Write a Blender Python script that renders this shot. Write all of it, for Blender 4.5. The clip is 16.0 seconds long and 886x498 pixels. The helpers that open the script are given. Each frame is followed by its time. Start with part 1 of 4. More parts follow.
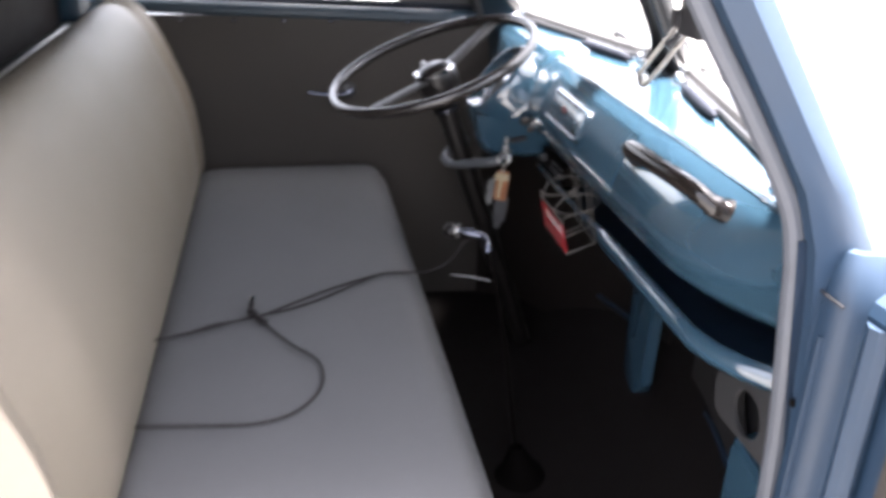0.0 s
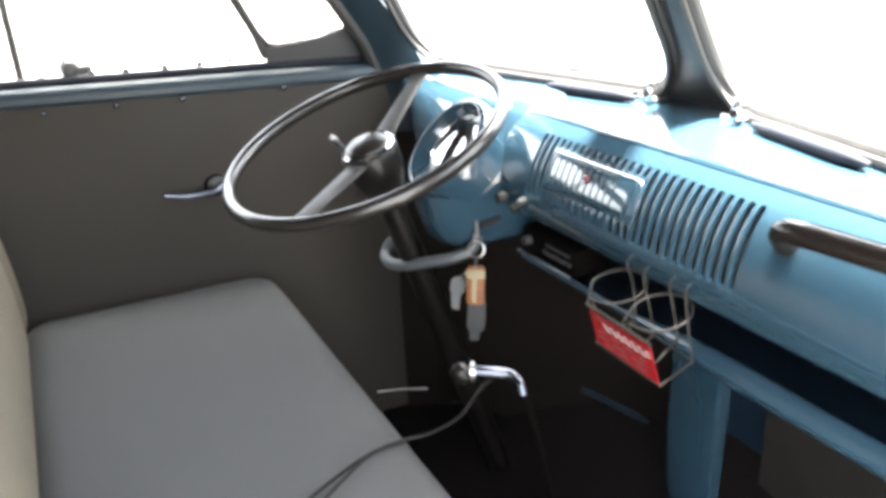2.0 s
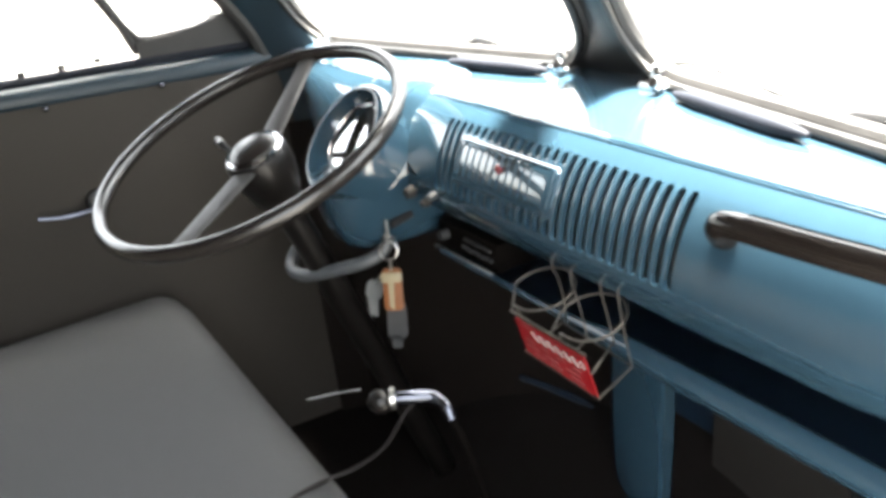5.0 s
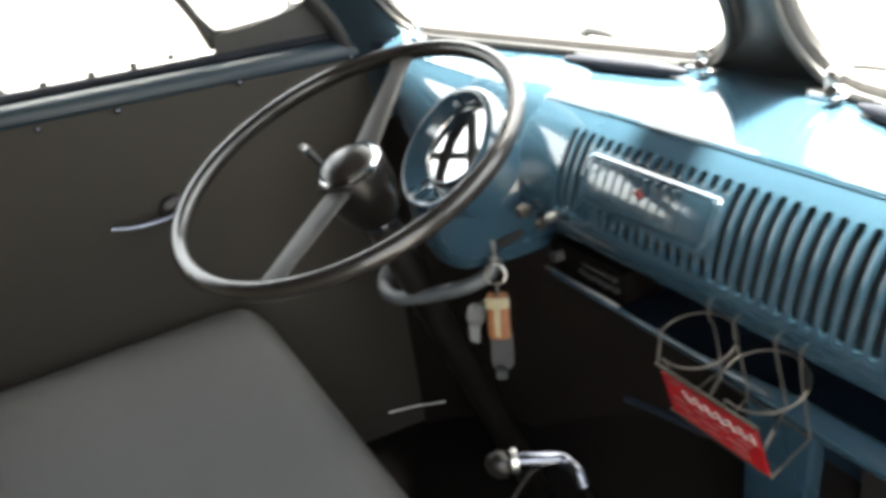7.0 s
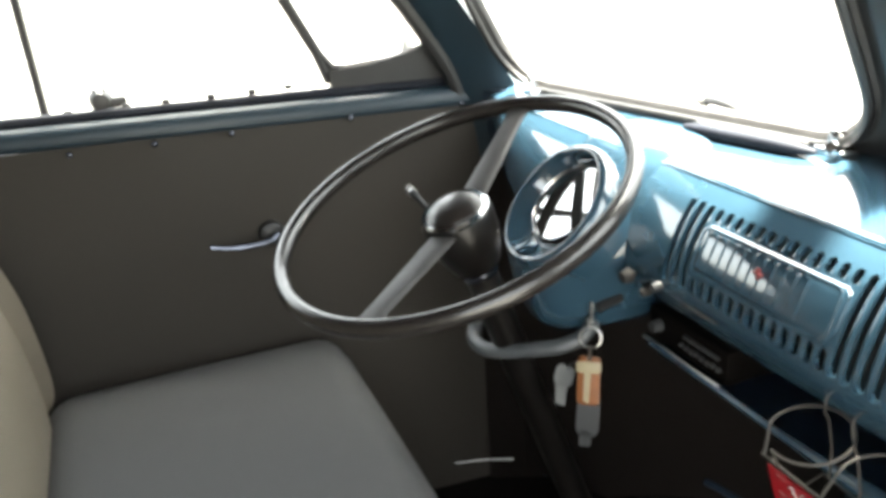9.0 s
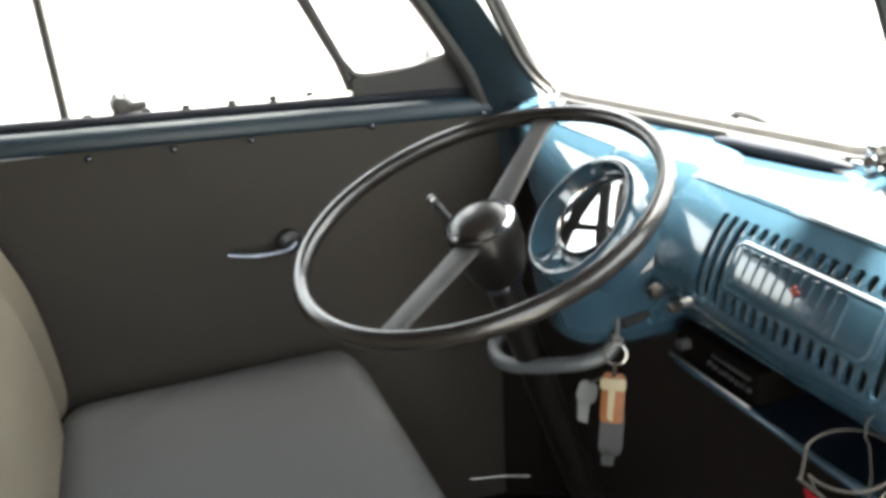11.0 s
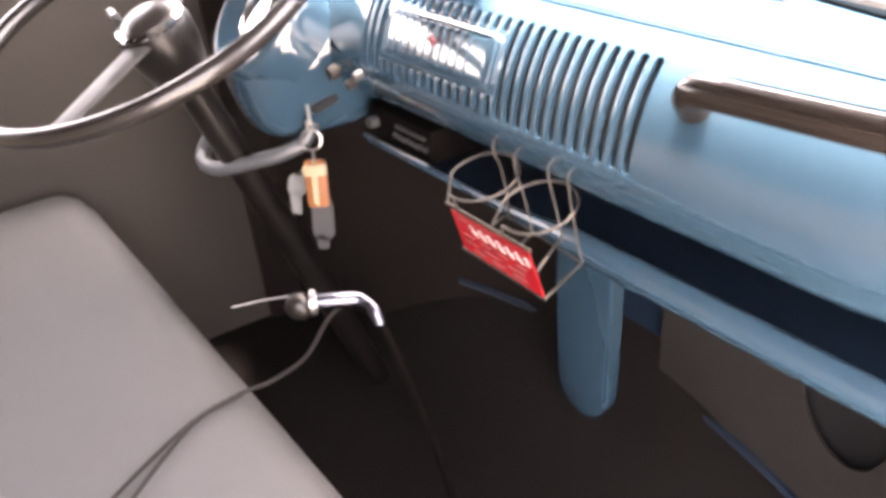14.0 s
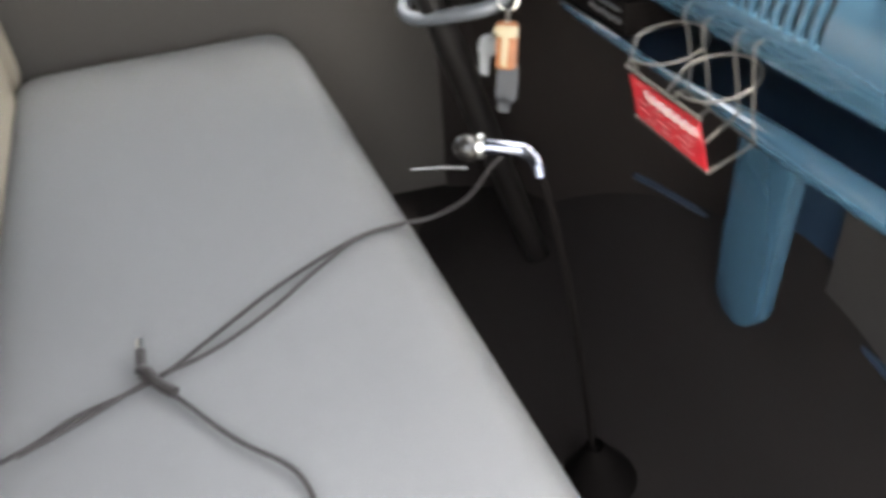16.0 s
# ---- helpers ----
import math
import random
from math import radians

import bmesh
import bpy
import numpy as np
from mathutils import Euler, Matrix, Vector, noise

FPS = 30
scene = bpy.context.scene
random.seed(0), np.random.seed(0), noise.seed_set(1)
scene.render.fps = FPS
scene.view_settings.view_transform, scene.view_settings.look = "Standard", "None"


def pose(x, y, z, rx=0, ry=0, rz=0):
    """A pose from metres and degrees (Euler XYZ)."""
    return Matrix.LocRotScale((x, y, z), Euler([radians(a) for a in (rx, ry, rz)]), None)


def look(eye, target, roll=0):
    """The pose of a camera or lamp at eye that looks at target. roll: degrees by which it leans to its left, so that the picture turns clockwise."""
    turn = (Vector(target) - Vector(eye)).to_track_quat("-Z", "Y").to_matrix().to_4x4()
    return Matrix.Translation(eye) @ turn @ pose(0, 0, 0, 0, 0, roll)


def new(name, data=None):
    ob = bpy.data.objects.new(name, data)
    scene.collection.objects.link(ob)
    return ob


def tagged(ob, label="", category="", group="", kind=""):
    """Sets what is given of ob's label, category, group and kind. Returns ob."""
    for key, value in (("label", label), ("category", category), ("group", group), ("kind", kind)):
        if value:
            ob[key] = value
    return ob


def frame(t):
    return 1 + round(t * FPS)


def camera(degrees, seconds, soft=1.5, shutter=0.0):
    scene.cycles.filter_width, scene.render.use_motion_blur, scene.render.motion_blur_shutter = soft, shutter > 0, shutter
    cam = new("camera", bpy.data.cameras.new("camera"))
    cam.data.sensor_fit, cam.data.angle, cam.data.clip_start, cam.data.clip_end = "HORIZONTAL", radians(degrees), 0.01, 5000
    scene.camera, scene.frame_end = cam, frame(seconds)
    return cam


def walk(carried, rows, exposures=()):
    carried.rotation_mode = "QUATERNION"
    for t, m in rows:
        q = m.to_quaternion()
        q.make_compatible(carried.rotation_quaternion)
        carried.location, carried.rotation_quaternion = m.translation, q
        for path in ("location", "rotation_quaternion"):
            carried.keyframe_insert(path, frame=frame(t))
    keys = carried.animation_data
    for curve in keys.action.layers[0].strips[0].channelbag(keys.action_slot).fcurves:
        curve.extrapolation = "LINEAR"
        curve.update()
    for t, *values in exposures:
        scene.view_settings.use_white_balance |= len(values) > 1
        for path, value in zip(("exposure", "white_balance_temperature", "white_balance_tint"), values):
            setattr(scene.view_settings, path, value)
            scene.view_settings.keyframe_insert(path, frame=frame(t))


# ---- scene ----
cam = camera(56.0, 16.0, soft=4.0, shutter=0.5)
PATH = [
    (0, (1.322, 0.035, 1.172), (-0.470, 0.376, 0.354), 1.6),
    (0.3, (1.214, -0.003, 1.173), (-0.527, 0.527, 0.343), -2.0),
    (0.5, (1.146, 0.015, 1.172), (-0.57, 0.606, 0.335), -3.1),
    (0.6, (1.107, -0.001, 1.162), (-0.599, 0.638, 0.339), -2.3),
    (1, (0.931, -0.086, 1.138), (-0.638, 0.68, 0.161), -2.6),
    (1.5, (0.829, -0.082, 1.134), (-0.811, 0.715, 0.312), -2.9),
    (2, (0.803, -0.095, 1.112), (-0.88, 0.707, 0.389), -2.8),
    (2.5, (0.796, -0.099, 1.113), (-0.862, 0.666, 0.297), -1.7),
    (3, (0.804, -0.086, 1.114), (-0.878, 0.694, 0.363), -3.3),
    (3.5, (0.802, -0.071, 1.112), (-0.848, 0.749, 0.334), -3.7),
    (6, (0.622, 0.048, 1.128), (-0.925, 1.001, 0.292), -8.0),
    (6.5, (0.587, 0.061, 1.144), (-0.927, 1.047, 0.287), -6.9),
    (7, (0.556, 0.015, 1.131), (-1.073, 0.787, 0.263), -8.6),
    (7.5, (0.547, -0.01, 1.127), (-1.121, 0.704, 0.286), -4.3),
    (8, (0.542, -0.008, 1.137), (-1.15, 0.672, 0.316), -4.2),
    (8.5, (0.536, -0.009, 1.135), (-1.183, 0.652, 0.356), -4.4),
    (11, (0.507, -0.016, 1.125), (-1.249, 0.615, 0.406), -3.4),
    (11.5, (0.601, -0.003, 1.088), (-1.019, 0.813, 0.246), -3.5),
    (12, (0.633, 0.028, 1.071), (-0.898, 0.887, 0.113), -4.3),
    (12.5, (0.636, 0.048, 1.061), (-0.8, 0.94, -0.008), -5.3),
    (13, (0.635, 0.06, 1.049), (-0.791, 1.004, 0.011), -3.6),
    (13.5, (0.646, 0.049, 1.05), (-0.809, 1.004, 0.063), -5.1),
    (14, (0.64, 0.051, 1.049), (-0.791, 1.0, 0.024), -5.5),
    (14.5, (0.654, 0.04, 1.065), (-0.839, 0.902, 0.051), -6.1),
    (15, (0.674, 0.034, 1.072), (-0.821, 0.894, 0.059), -7.8),
    (15.5, (0.672, 0.052, 1.034), (-0.767, 0.78, -0.148), -6.9),
    (16, (0.697, 0.041, 1.012), (-0.846, 0.546, -0.156), -4.1),
]
walk(cam, [(t, look(eye, target, roll)) for t, eye, target, roll in PATH],
     exposures=[(0, 3.88, 6400, 18), (0.7, 3.92, 6350, 16), (1.2, 3.92, 6450, 11), (1.7, 4.80, 6650, 9), (3.7, 4.74, 6700, 8), (6.5, 4.12, 7000, 6), (8.5, 4.40, 6950, 4),
                (11, 4.30, 6950, 5), (12, 4.90, 7350, 18), (13.2, 5.68, 7750, 28), (14.5, 5.68, 7600, 27), (15.2, 5.72, 7300, 23), (15.6, 5.64, 6850, 12), (16, 5.64, 6800, 9)])

# ---- light ----
SUN_ELEV, SUN_AZ = 79.0, -14.0     # degrees; azimuth from straight ahead towards the right side
world = bpy.data.worlds.new("sky_world")
scene.world = world
world.use_nodes = True
wn = world.node_tree
sky = wn.nodes.new("ShaderNodeTexSky")
sky.sky_type = "NISHITA"
sky.sun_disc = False
sky.sun_elevation = radians(SUN_ELEV)
sky.sun_rotation = radians(SUN_AZ)
sky.air_density, sky.dust_density = 1.0, 6.0
haze = wn.nodes.new("ShaderNodeHueSaturation")      # a white, hazy sky
haze.inputs["Saturation"].default_value = 0.35
wn.links.new(sky.outputs[0], haze.inputs["Color"])
wn.links.new(haze.outputs[0], wn.nodes["Background"].inputs[0])
wn.nodes["Background"].inputs[1].default_value = 0.13
sun_data = bpy.data.lights.new("sun", "SUN")
sun_data.energy, sun_data.angle, sun_data.color = 5.0, radians(8), (1.0, 0.96, 0.90)
sun = new("sun", sun_data)
_el, _az = radians(SUN_ELEV), radians(SUN_AZ)
SUN_DIR = Vector((math.sin(_az) * math.cos(_el), math.cos(_az) * math.cos(_el), math.sin(_el)))
sun.matrix_world = look(SUN_DIR * 20, (0, 0, 0))


# ---- materials ----
def material(name, colour, rough=0.5, metal=0.0, var=0.08, scale=18.0, bump=0.0, bump_scale=250.0, coat=0.0, second=None, spec=0.5, coat_ior=1.55):
    """A principled material with colour variation at two scales, and fine relief."""
    m = bpy.data.materials.new(name)
    m.use_nodes = True
    nt = m.node_tree
    b = nt.nodes["Principled BSDF"]
    co = nt.nodes.new("ShaderNodeTexCoord")
    n1 = nt.nodes.new("ShaderNodeTexNoise")
    n1.inputs["Scale"].default_value, n1.inputs["Detail"].default_value = scale, 5
    n2 = nt.nodes.new("ShaderNodeTexNoise")
    n2.inputs["Scale"].default_value, n2.inputs["Detail"].default_value = scale * 14, 3
    for n in (n1, n2):
        nt.links.new(co.outputs["Object"], n.inputs["Vector"])
    mix = nt.nodes.new("ShaderNodeMath")
    mix.operation = "MULTIPLY_ADD"
    mix.inputs[1].default_value = 0.4
    nt.links.new(n2.outputs["Fac"], mix.inputs[0])
    nt.links.new(n1.outputs["Fac"], mix.inputs[2])
    ramp = nt.nodes.new("ShaderNodeValToRGB")
    ramp.color_ramp.elements[0].position, ramp.color_ramp.elements[1].position = 0.45, 0.95
    lo = second if second else tuple(c * (1 - var) for c in colour)
    hi = tuple(min(1, c * (1 + var)) for c in colour)
    ramp.color_ramp.elements[0].color, ramp.color_ramp.elements[1].color = (*lo, 1), (*hi, 1)
    nt.links.new(mix.outputs[0], ramp.inputs[0])
    nt.links.new(ramp.outputs[0], b.inputs["Base Color"])
    rr = nt.nodes.new("ShaderNodeMapRange")
    rr.inputs["To Min"].default_value, rr.inputs["To Max"].default_value = max(0.02, rough * 0.8), min(1, rough * 1.25)
    nt.links.new(n1.outputs["Fac"], rr.inputs["Value"])
    nt.links.new(rr.outputs[0], b.inputs["Roughness"])
    b.inputs["Metallic"].default_value = metal
    b.inputs["Specular IOR Level"].default_value = spec
    b.inputs["Coat Weight"].default_value = coat
    b.inputs["Coat Roughness"].default_value = 0.025
    b.inputs["Coat IOR"].default_value = coat_ior
    if bump:
        n3 = nt.nodes.new("ShaderNodeTexNoise")
        n3.inputs["Scale"].default_value, n3.inputs["Detail"].default_value = bump_scale, 4
        nt.links.new(co.outputs["Object"], n3.inputs["Vector"])
        bm_ = nt.nodes.new("ShaderNodeBump")
        bm_.inputs["Strength"].default_value, bm_.inputs["Distance"].default_value = bump, 0.002
        nt.links.new(n3.outputs["Fac"], bm_.inputs["Height"])
        nt.links.new(bm_.outputs[0], b.inputs["Normal"])
    return m


def glass_material(name, gloss=0.05):
    """Thin clear glass: mostly see-through, with a faint sharp gloss."""
    m = bpy.data.materials.new(name)
    m.use_nodes = True
    nt = m.node_tree
    nt.nodes.remove(nt.nodes["Principled BSDF"])
    mix, tr, gl = (nt.nodes.new("ShaderNode" + k) for k in ("MixShader", "BsdfTransparent", "BsdfGlossy"))
    tr.inputs[0].default_value = (0.97, 0.985, 0.975, 1)
    gl.inputs["Roughness"].default_value = 0.01
    mix.inputs[0].default_value = gloss
    nt.links.new(tr.outputs[0], mix.inputs[1])
    nt.links.new(gl.outputs[0], mix.inputs[2])
    nt.links.new(mix.outputs[0], nt.nodes["Material Output"].inputs["Surface"])
    return m


BLUE = material("blue_enamel_paint", (0.0220, 0.0505, 0.0750), 0.14, var=0.05, scale=9, coat=1.0, bump=0.006, bump_scale=40, coat_ior=1.6)
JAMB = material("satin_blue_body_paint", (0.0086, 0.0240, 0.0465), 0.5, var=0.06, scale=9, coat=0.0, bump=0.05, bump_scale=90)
# driver's sill and pillar: darker and less blue than JAMB
SILL = material("dark_teal_body_paint", (0.0080, 0.0215, 0.0325), 0.42, var=0.1, scale=9, bump=0.05, bump_scale=90)
CHANNEL = material("navy_window_channel", (0.0085, 0.0105, 0.0165), 0.6, var=0.15, scale=20, spec=0.2)
# BLUE darkened for parts behind and below the dash; their shade is in the colour
BLUE_SHADE = material("shaded_blue_paint", (0.0080, 0.0172, 0.0320), 0.4, var=0.08, scale=9, bump=0.05, bump_scale=90)
SEAT = material("grey_vinyl", (0.0700, 0.0712, 0.0728), 0.6, var=0.05, scale=6, bump=0.25, bump_scale=700, spec=0.12)
BACK = material("cream_vinyl", (0.176, 0.151, 0.115), 0.5, var=0.05, scale=6, bump=0.25, bump_scale=700)
PANEL = material("taupe_door_card", (0.0345, 0.0302, 0.0258), 0.65, var=0.07, scale=8, bump=0.2, bump_scale=500, spec=0.25)
PLATE = material("grey_primer", (0.0287, 0.0282, 0.0287), 0.5, var=0.12, scale=20, bump=0.1)
KICK = material("brown_fibreboard", (0.0115, 0.0097, 0.0087), 0.75, var=0.12, scale=14, bump=0.25, bump_scale=300)
RUBBER = material("black_rubber", (0.01848, 0.01782, 0.01782), 0.55, var=0.25, scale=40, bump=0.15)
SEAL = material("grey_weatherstrip", (0.0626, 0.0678, 0.0782), 0.55, var=0.1, scale=30, bump=0.15)
MAT_BLACK = material("black_floor_mat", (0.0056, 0.0042, 0.0037), 0.85, var=0.3, scale=25, bump=0.4, bump_scale=180, spec=0.15)
DARK = material("black_metal", (0.0132, 0.0132, 0.01386), 0.4, var=0.3, scale=40)
CHROME = material("chrome", (0.62, 0.62, 0.63), 0.14, metal=1.0, var=0.06, scale=50)
STEEL = material("worn_steel", (0.55, 0.54, 0.52), 0.3, metal=1.0, var=0.15, scale=60)
WIRE = material("dull_wire", (0.0350, 0.0315, 0.0270), 0.55, metal=0.25, var=0.15, scale=70)
WHEEL = material("worn_dark_bakelite", (0.0150, 0.0128, 0.0118), 0.24, var=0.18, scale=45, coat=0.15, bump=0.04)
SPOKE = material("grey_enamel_spoke", (0.0330, 0.0315, 0.0312), 0.5, var=0.2, scale=40, bump=0.05, spec=0.28)
HUBCAP = material("black_hub", (0.0058, 0.0050, 0.0046), 0.30, var=0.3, scale=30, spec=0.3)
RED = material("red_enamel_tin", (0.219, 0.00521, 0.00939), 0.4, var=0.1, scale=30)
PINK = material("faded_white_print", (0.271, 0.104, 0.104), 0.5, var=0.05, scale=60)
WHITE = material("white_print", (0.287, 0.261, 0.245), 0.5, var=0.05, scale=60)
ORANGE = material("orange_leather", (0.219, 0.0782, 0.0235), 0.5, var=0.15, scale=60, bump=0.2)
CREAM = material("pale_yellow_plastic", (0.323, 0.271, 0.172), 0.4, var=0.06, scale=60)
GREYPL = material("grey_plastic", (0.141, 0.146, 0.143), 0.45, var=0.1, scale=60)
DIM = material("dark_grey_plastic", (0.033, 0.03432, 0.0363), 0.45, var=0.1, scale=60)
SHANK = material("dull_chrome_shank", (0.105, 0.112, 0.135), 0.24, metal=1.0, var=0.15, scale=60)
TUBE = material("grey_painted_tube", (0.0574, 0.0626, 0.0678), 0.4, var=0.12, scale=40)
HANDLE = material("brown_grip", (0.0120, 0.0092, 0.0078), 0.2, var=0.3, scale=35, spec=0.45)
CABLE = material("black_cable", (0.01056, 0.00891, 0.00891), 0.6, var=0.2, scale=60, spec=0.25)
HEADLINER = material("grey_headliner", (0.0678, 0.0626, 0.0574), 0.8, var=0.06, scale=8, bump=0.15)
# KICK with footwell shade darkened into it; the rear wall takes it too
KICK_SHADE = material("shaded_fibreboard", (0.00967, 0.0072, 0.00613), 0.8, var=0.2, scale=14, bump=0.2, spec=0.15)
DIAL = material("dial_face", (0.0198, 0.0198, 0.02112), 0.5, var=0.2, scale=50)
CONCRETE = material("grey_concrete", (0.16, 0.157, 0.15), 0.85, var=0.10, scale=0.6, bump=0.3, bump_scale=20)
GRASS = material("dry_grass", (0.16, 0.19, 0.06), 0.9, var=0.3, scale=3)
REDPT = material("red_paint", (0.11, 0.0075, 0.0085), 0.4, var=0.1, scale=60)
GLASS = glass_material("clear_glass")
DIAL_GLASS = glass_material("dial_glass", 0.7)
BLACK = material("matt_black", (0.0037, 0.0029, 0.00259), 0.8, var=0.2, scale=30, spec=0.05)
PITCH_BLACK = material("matt_black_iron", (0.0021, 0.00168, 0.00154), 0.9, var=0.2, scale=30, spec=0.03)
SOOT = material("worn_dark_trim", (0.01452, 0.01452, 0.01584), 0.55, var=0.3, scale=40, spec=0.2)
HORN = material("brown_horn_button", (0.0150, 0.0122, 0.0110), 0.3, var=0.2, scale=40)


# ---- mesh helpers ----
def thing(name, label, category, loc=(0, 0, 0), group="", kind=""):
    ob = new(name)
    ob.empty_display_size = 0.05
    ob.location = loc
    return tagged(ob, label, category, group, kind)


def root_offset(ob):
    v = Vector((0, 0, 0))
    while ob is not None:
        v += ob.location
        ob = ob.parent
    return v


def part(name, bm, mat, parent=None, label="", sharp=35, kind=""):
    """Links a bmesh, given in world coordinates, as one mesh object under a thing or part."""
    me = bpy.data.meshes.new(name)
    bmesh.ops.recalc_face_normals(bm, faces=bm.faces)
    if parent is not None:
        bmesh.ops.translate(bm, verts=bm.verts, vec=-root_offset(parent))
    bm.to_mesh(me)
    bm.free()
    me.materials.append(mat)
    for p in me.polygons:
        p.use_smooth = True
    me.set_sharp_from_angle(angle=radians(sharp))
    ob = new(name, me)
    if parent is not None:
        ob.parent = parent
    return tagged(ob, label, kind=kind)


def dup(ob, delta, label=""):
    """Another part like ob, on the same mesh, shifted by delta."""
    o = ob.copy()
    scene.collection.objects.link(o)
    o.location = ob.location + Vector(delta)
    return tagged(o, label)


def grid(rows, close_u=False, close_v=False, cap=False):
    """Faces over a table of points; u runs within a row, v from row to row."""
    bm = bmesh.new()
    vs = [[bm.verts.new(p) for p in r] for r in rows]
    nv, nu = len(vs), len(vs[0])
    for j in range(nv if close_v else nv - 1):
        for i in range(nu if close_u else nu - 1):
            a, b = vs[j][i], vs[j][(i + 1) % nu]
            c, d = vs[(j + 1) % nv][(i + 1) % nu], vs[(j + 1) % nv][i]
            if len({a, b, c, d}) == 4:
                bm.faces.new((a, b, c, d))
    if cap:
        bm.faces.new(vs[0])
        bm.faces.new(vs[-1])
    return bm


def slab(rows, offset):
    """A sheet over a table of points, thickened by the vector or function offset."""
    off = offset if callable(offset) else (lambda p: Vector(offset))
    bm = grid(rows)
    bmesh.ops.recalc_face_normals(bm, faces=bm.faces)
    ret = bmesh.ops.extrude_face_region(bm, geom=list(bm.faces))
    for v in ret["geom"]:
        if isinstance(v, bmesh.types.BMVert):
            v.co += off(v.co)
    return bm


def smooth_path(pts, n=6, closed=False):
    """A Catmull-Rom line through points."""
    P = [Vector(p) for p in pts]
    out, m = [], len(P)
    for i in range(m if closed else m - 1):
        p0 = P[(i - 1) % m] if closed or i > 0 else P[i] * 2 - P[i + 1]
        p1, p2 = P[i], P[(i + 1) % m]
        p3 = P[(i + 2) % m] if closed or i + 2 < m else p2 * 2 - p1
        for k in range(n):
            t = k / n
            out.append(0.5 * ((2 * p1) + (p2 - p0) * t + (2 * p0 - 5 * p1 + 4 * p2 - p3) * t * t + (3 * p1 - p0 - 3 * p2 + p3) * t ** 3))
    if not closed:
        out.append(P[-1])
    return out


def tube(pts, r, n=10, closed=False, bm=None, flat=1.0, up=None):
    """A round bar along points; r is a radius or one for each point."""
    bm = bm or bmesh.new()
    P = [Vector(p) for p in pts]
    m = len(P)
    rs = r if isinstance(r, (list, tuple)) else [r] * m
    side, rings = None, []
    for i in range(m):
        a = P[(i - 1) % m] if closed or i else P[i]
        b = P[(i + 1) % m] if closed or i < m - 1 else P[i]
        d = (b - a).normalized()
        if side is None:
            ref = Vector(up) if up else (Vector((0, 0, 1)) if abs(d.z) < 0.9 else Vector((1, 0, 0)))
            side = d.cross(ref).normalized()
        side = (side - d * side.dot(d)).normalized()
        other = d.cross(side)
        rings.append([bm.verts.new(P[i] + rs[i] * (math.cos(2 * math.pi * k / n) * side + flat * math.sin(2 * math.pi * k / n) * other)) for k in range(n)])
    for i in range(m if closed else m - 1):
        for k in range(n):
            bm.faces.new((rings[i][k], rings[i][(k + 1) % n], rings[(i + 1) % m][(k + 1) % n], rings[(i + 1) % m][k]))
    if not closed:
        bm.faces.new(rings[0])
        bm.faces.new(rings[-1])
    return bm


def box(a, b, bevel=0.0, seg=2):
    bm = bmesh.new()
    c = (Vector(a) + Vector(b)) / 2
    s = Vector(b) - Vector(a)
    bmesh.ops.create_cube(bm, size=1.0, matrix=Matrix.Translation(c) @ Matrix.Diagonal((abs(s.x), abs(s.y), abs(s.z), 1)))
    if bevel:
        bmesh.ops.bevel(bm, geom=list(bm.edges), offset=bevel, segments=seg, profile=0.5, affect="EDGES")
    return bm


def cushion(a, b, r, crown=0.0, cuts=20):
    """A stuffed block with round edges of radius r and a crowned top."""
    bm = bmesh.new()
    bmesh.ops.create_cube(bm, size=2.0)
    bmesh.ops.subdivide_edges(bm, edges=list(bm.edges), cuts=cuts, use_grid_fill=True)
    c, h = (Vector(a) + Vector(b)) / 2, (Vector(b) - Vector(a)) / 2
    for v in bm.verts:
        u = v.co.copy()
        # crowd the rows towards the edges, where the rounding is
        p = Vector([math.copysign(1 - (1 - abs(w)) ** 1.6, w) * hh for w, hh in zip(u, h)])
        q = Vector([max(-(hh - r), min(hh - r, w)) for w, hh in zip(p, h)])
        d = p - q
        if d.length > 1e-6:
            q += d.normalized() * r
        q.z += crown * (1 - u.x ** 4) * (1 - u.y ** 4) * max(0, u.z)
        v.co = c + q
    return bm


def frame_at(origin, axis, ref=(1, 0, 0)):
    z = Vector(axis).normalized()
    x = Vector(ref)
    if abs(x.dot(z)) > 0.95:
        x = Vector((0, 0, 1))
    x = (x - z * x.dot(z)).normalized()
    y = z.cross(x)
    return Matrix.Translation(origin) @ Matrix((x, y, z)).transposed().to_4x4()


def lathe(profile, m, n=32, sx=1.0):
    """A turned body: (radius, height) pairs about the z axis of the pose m."""
    bm = bmesh.new()
    rings = []
    for r, h in profile:
        if r < 1e-6:
            rings.append([bm.verts.new(m @ Vector((0, 0, h)))] * n)
        else:
            rings.append([bm.verts.new(m @ Vector((sx * r * math.cos(2 * math.pi * k / n), r * math.sin(2 * math.pi * k / n), h))) for k in range(n)])
    for a, b in zip(rings, rings[1:]):
        for k in range(n):
            q = [a[k], a[(k + 1) % n], b[(k + 1) % n], b[k]]
            q = [v for i, v in enumerate(q) if v not in q[:i]]
            if len(q) > 2:
                bm.faces.new(q)
    return bm


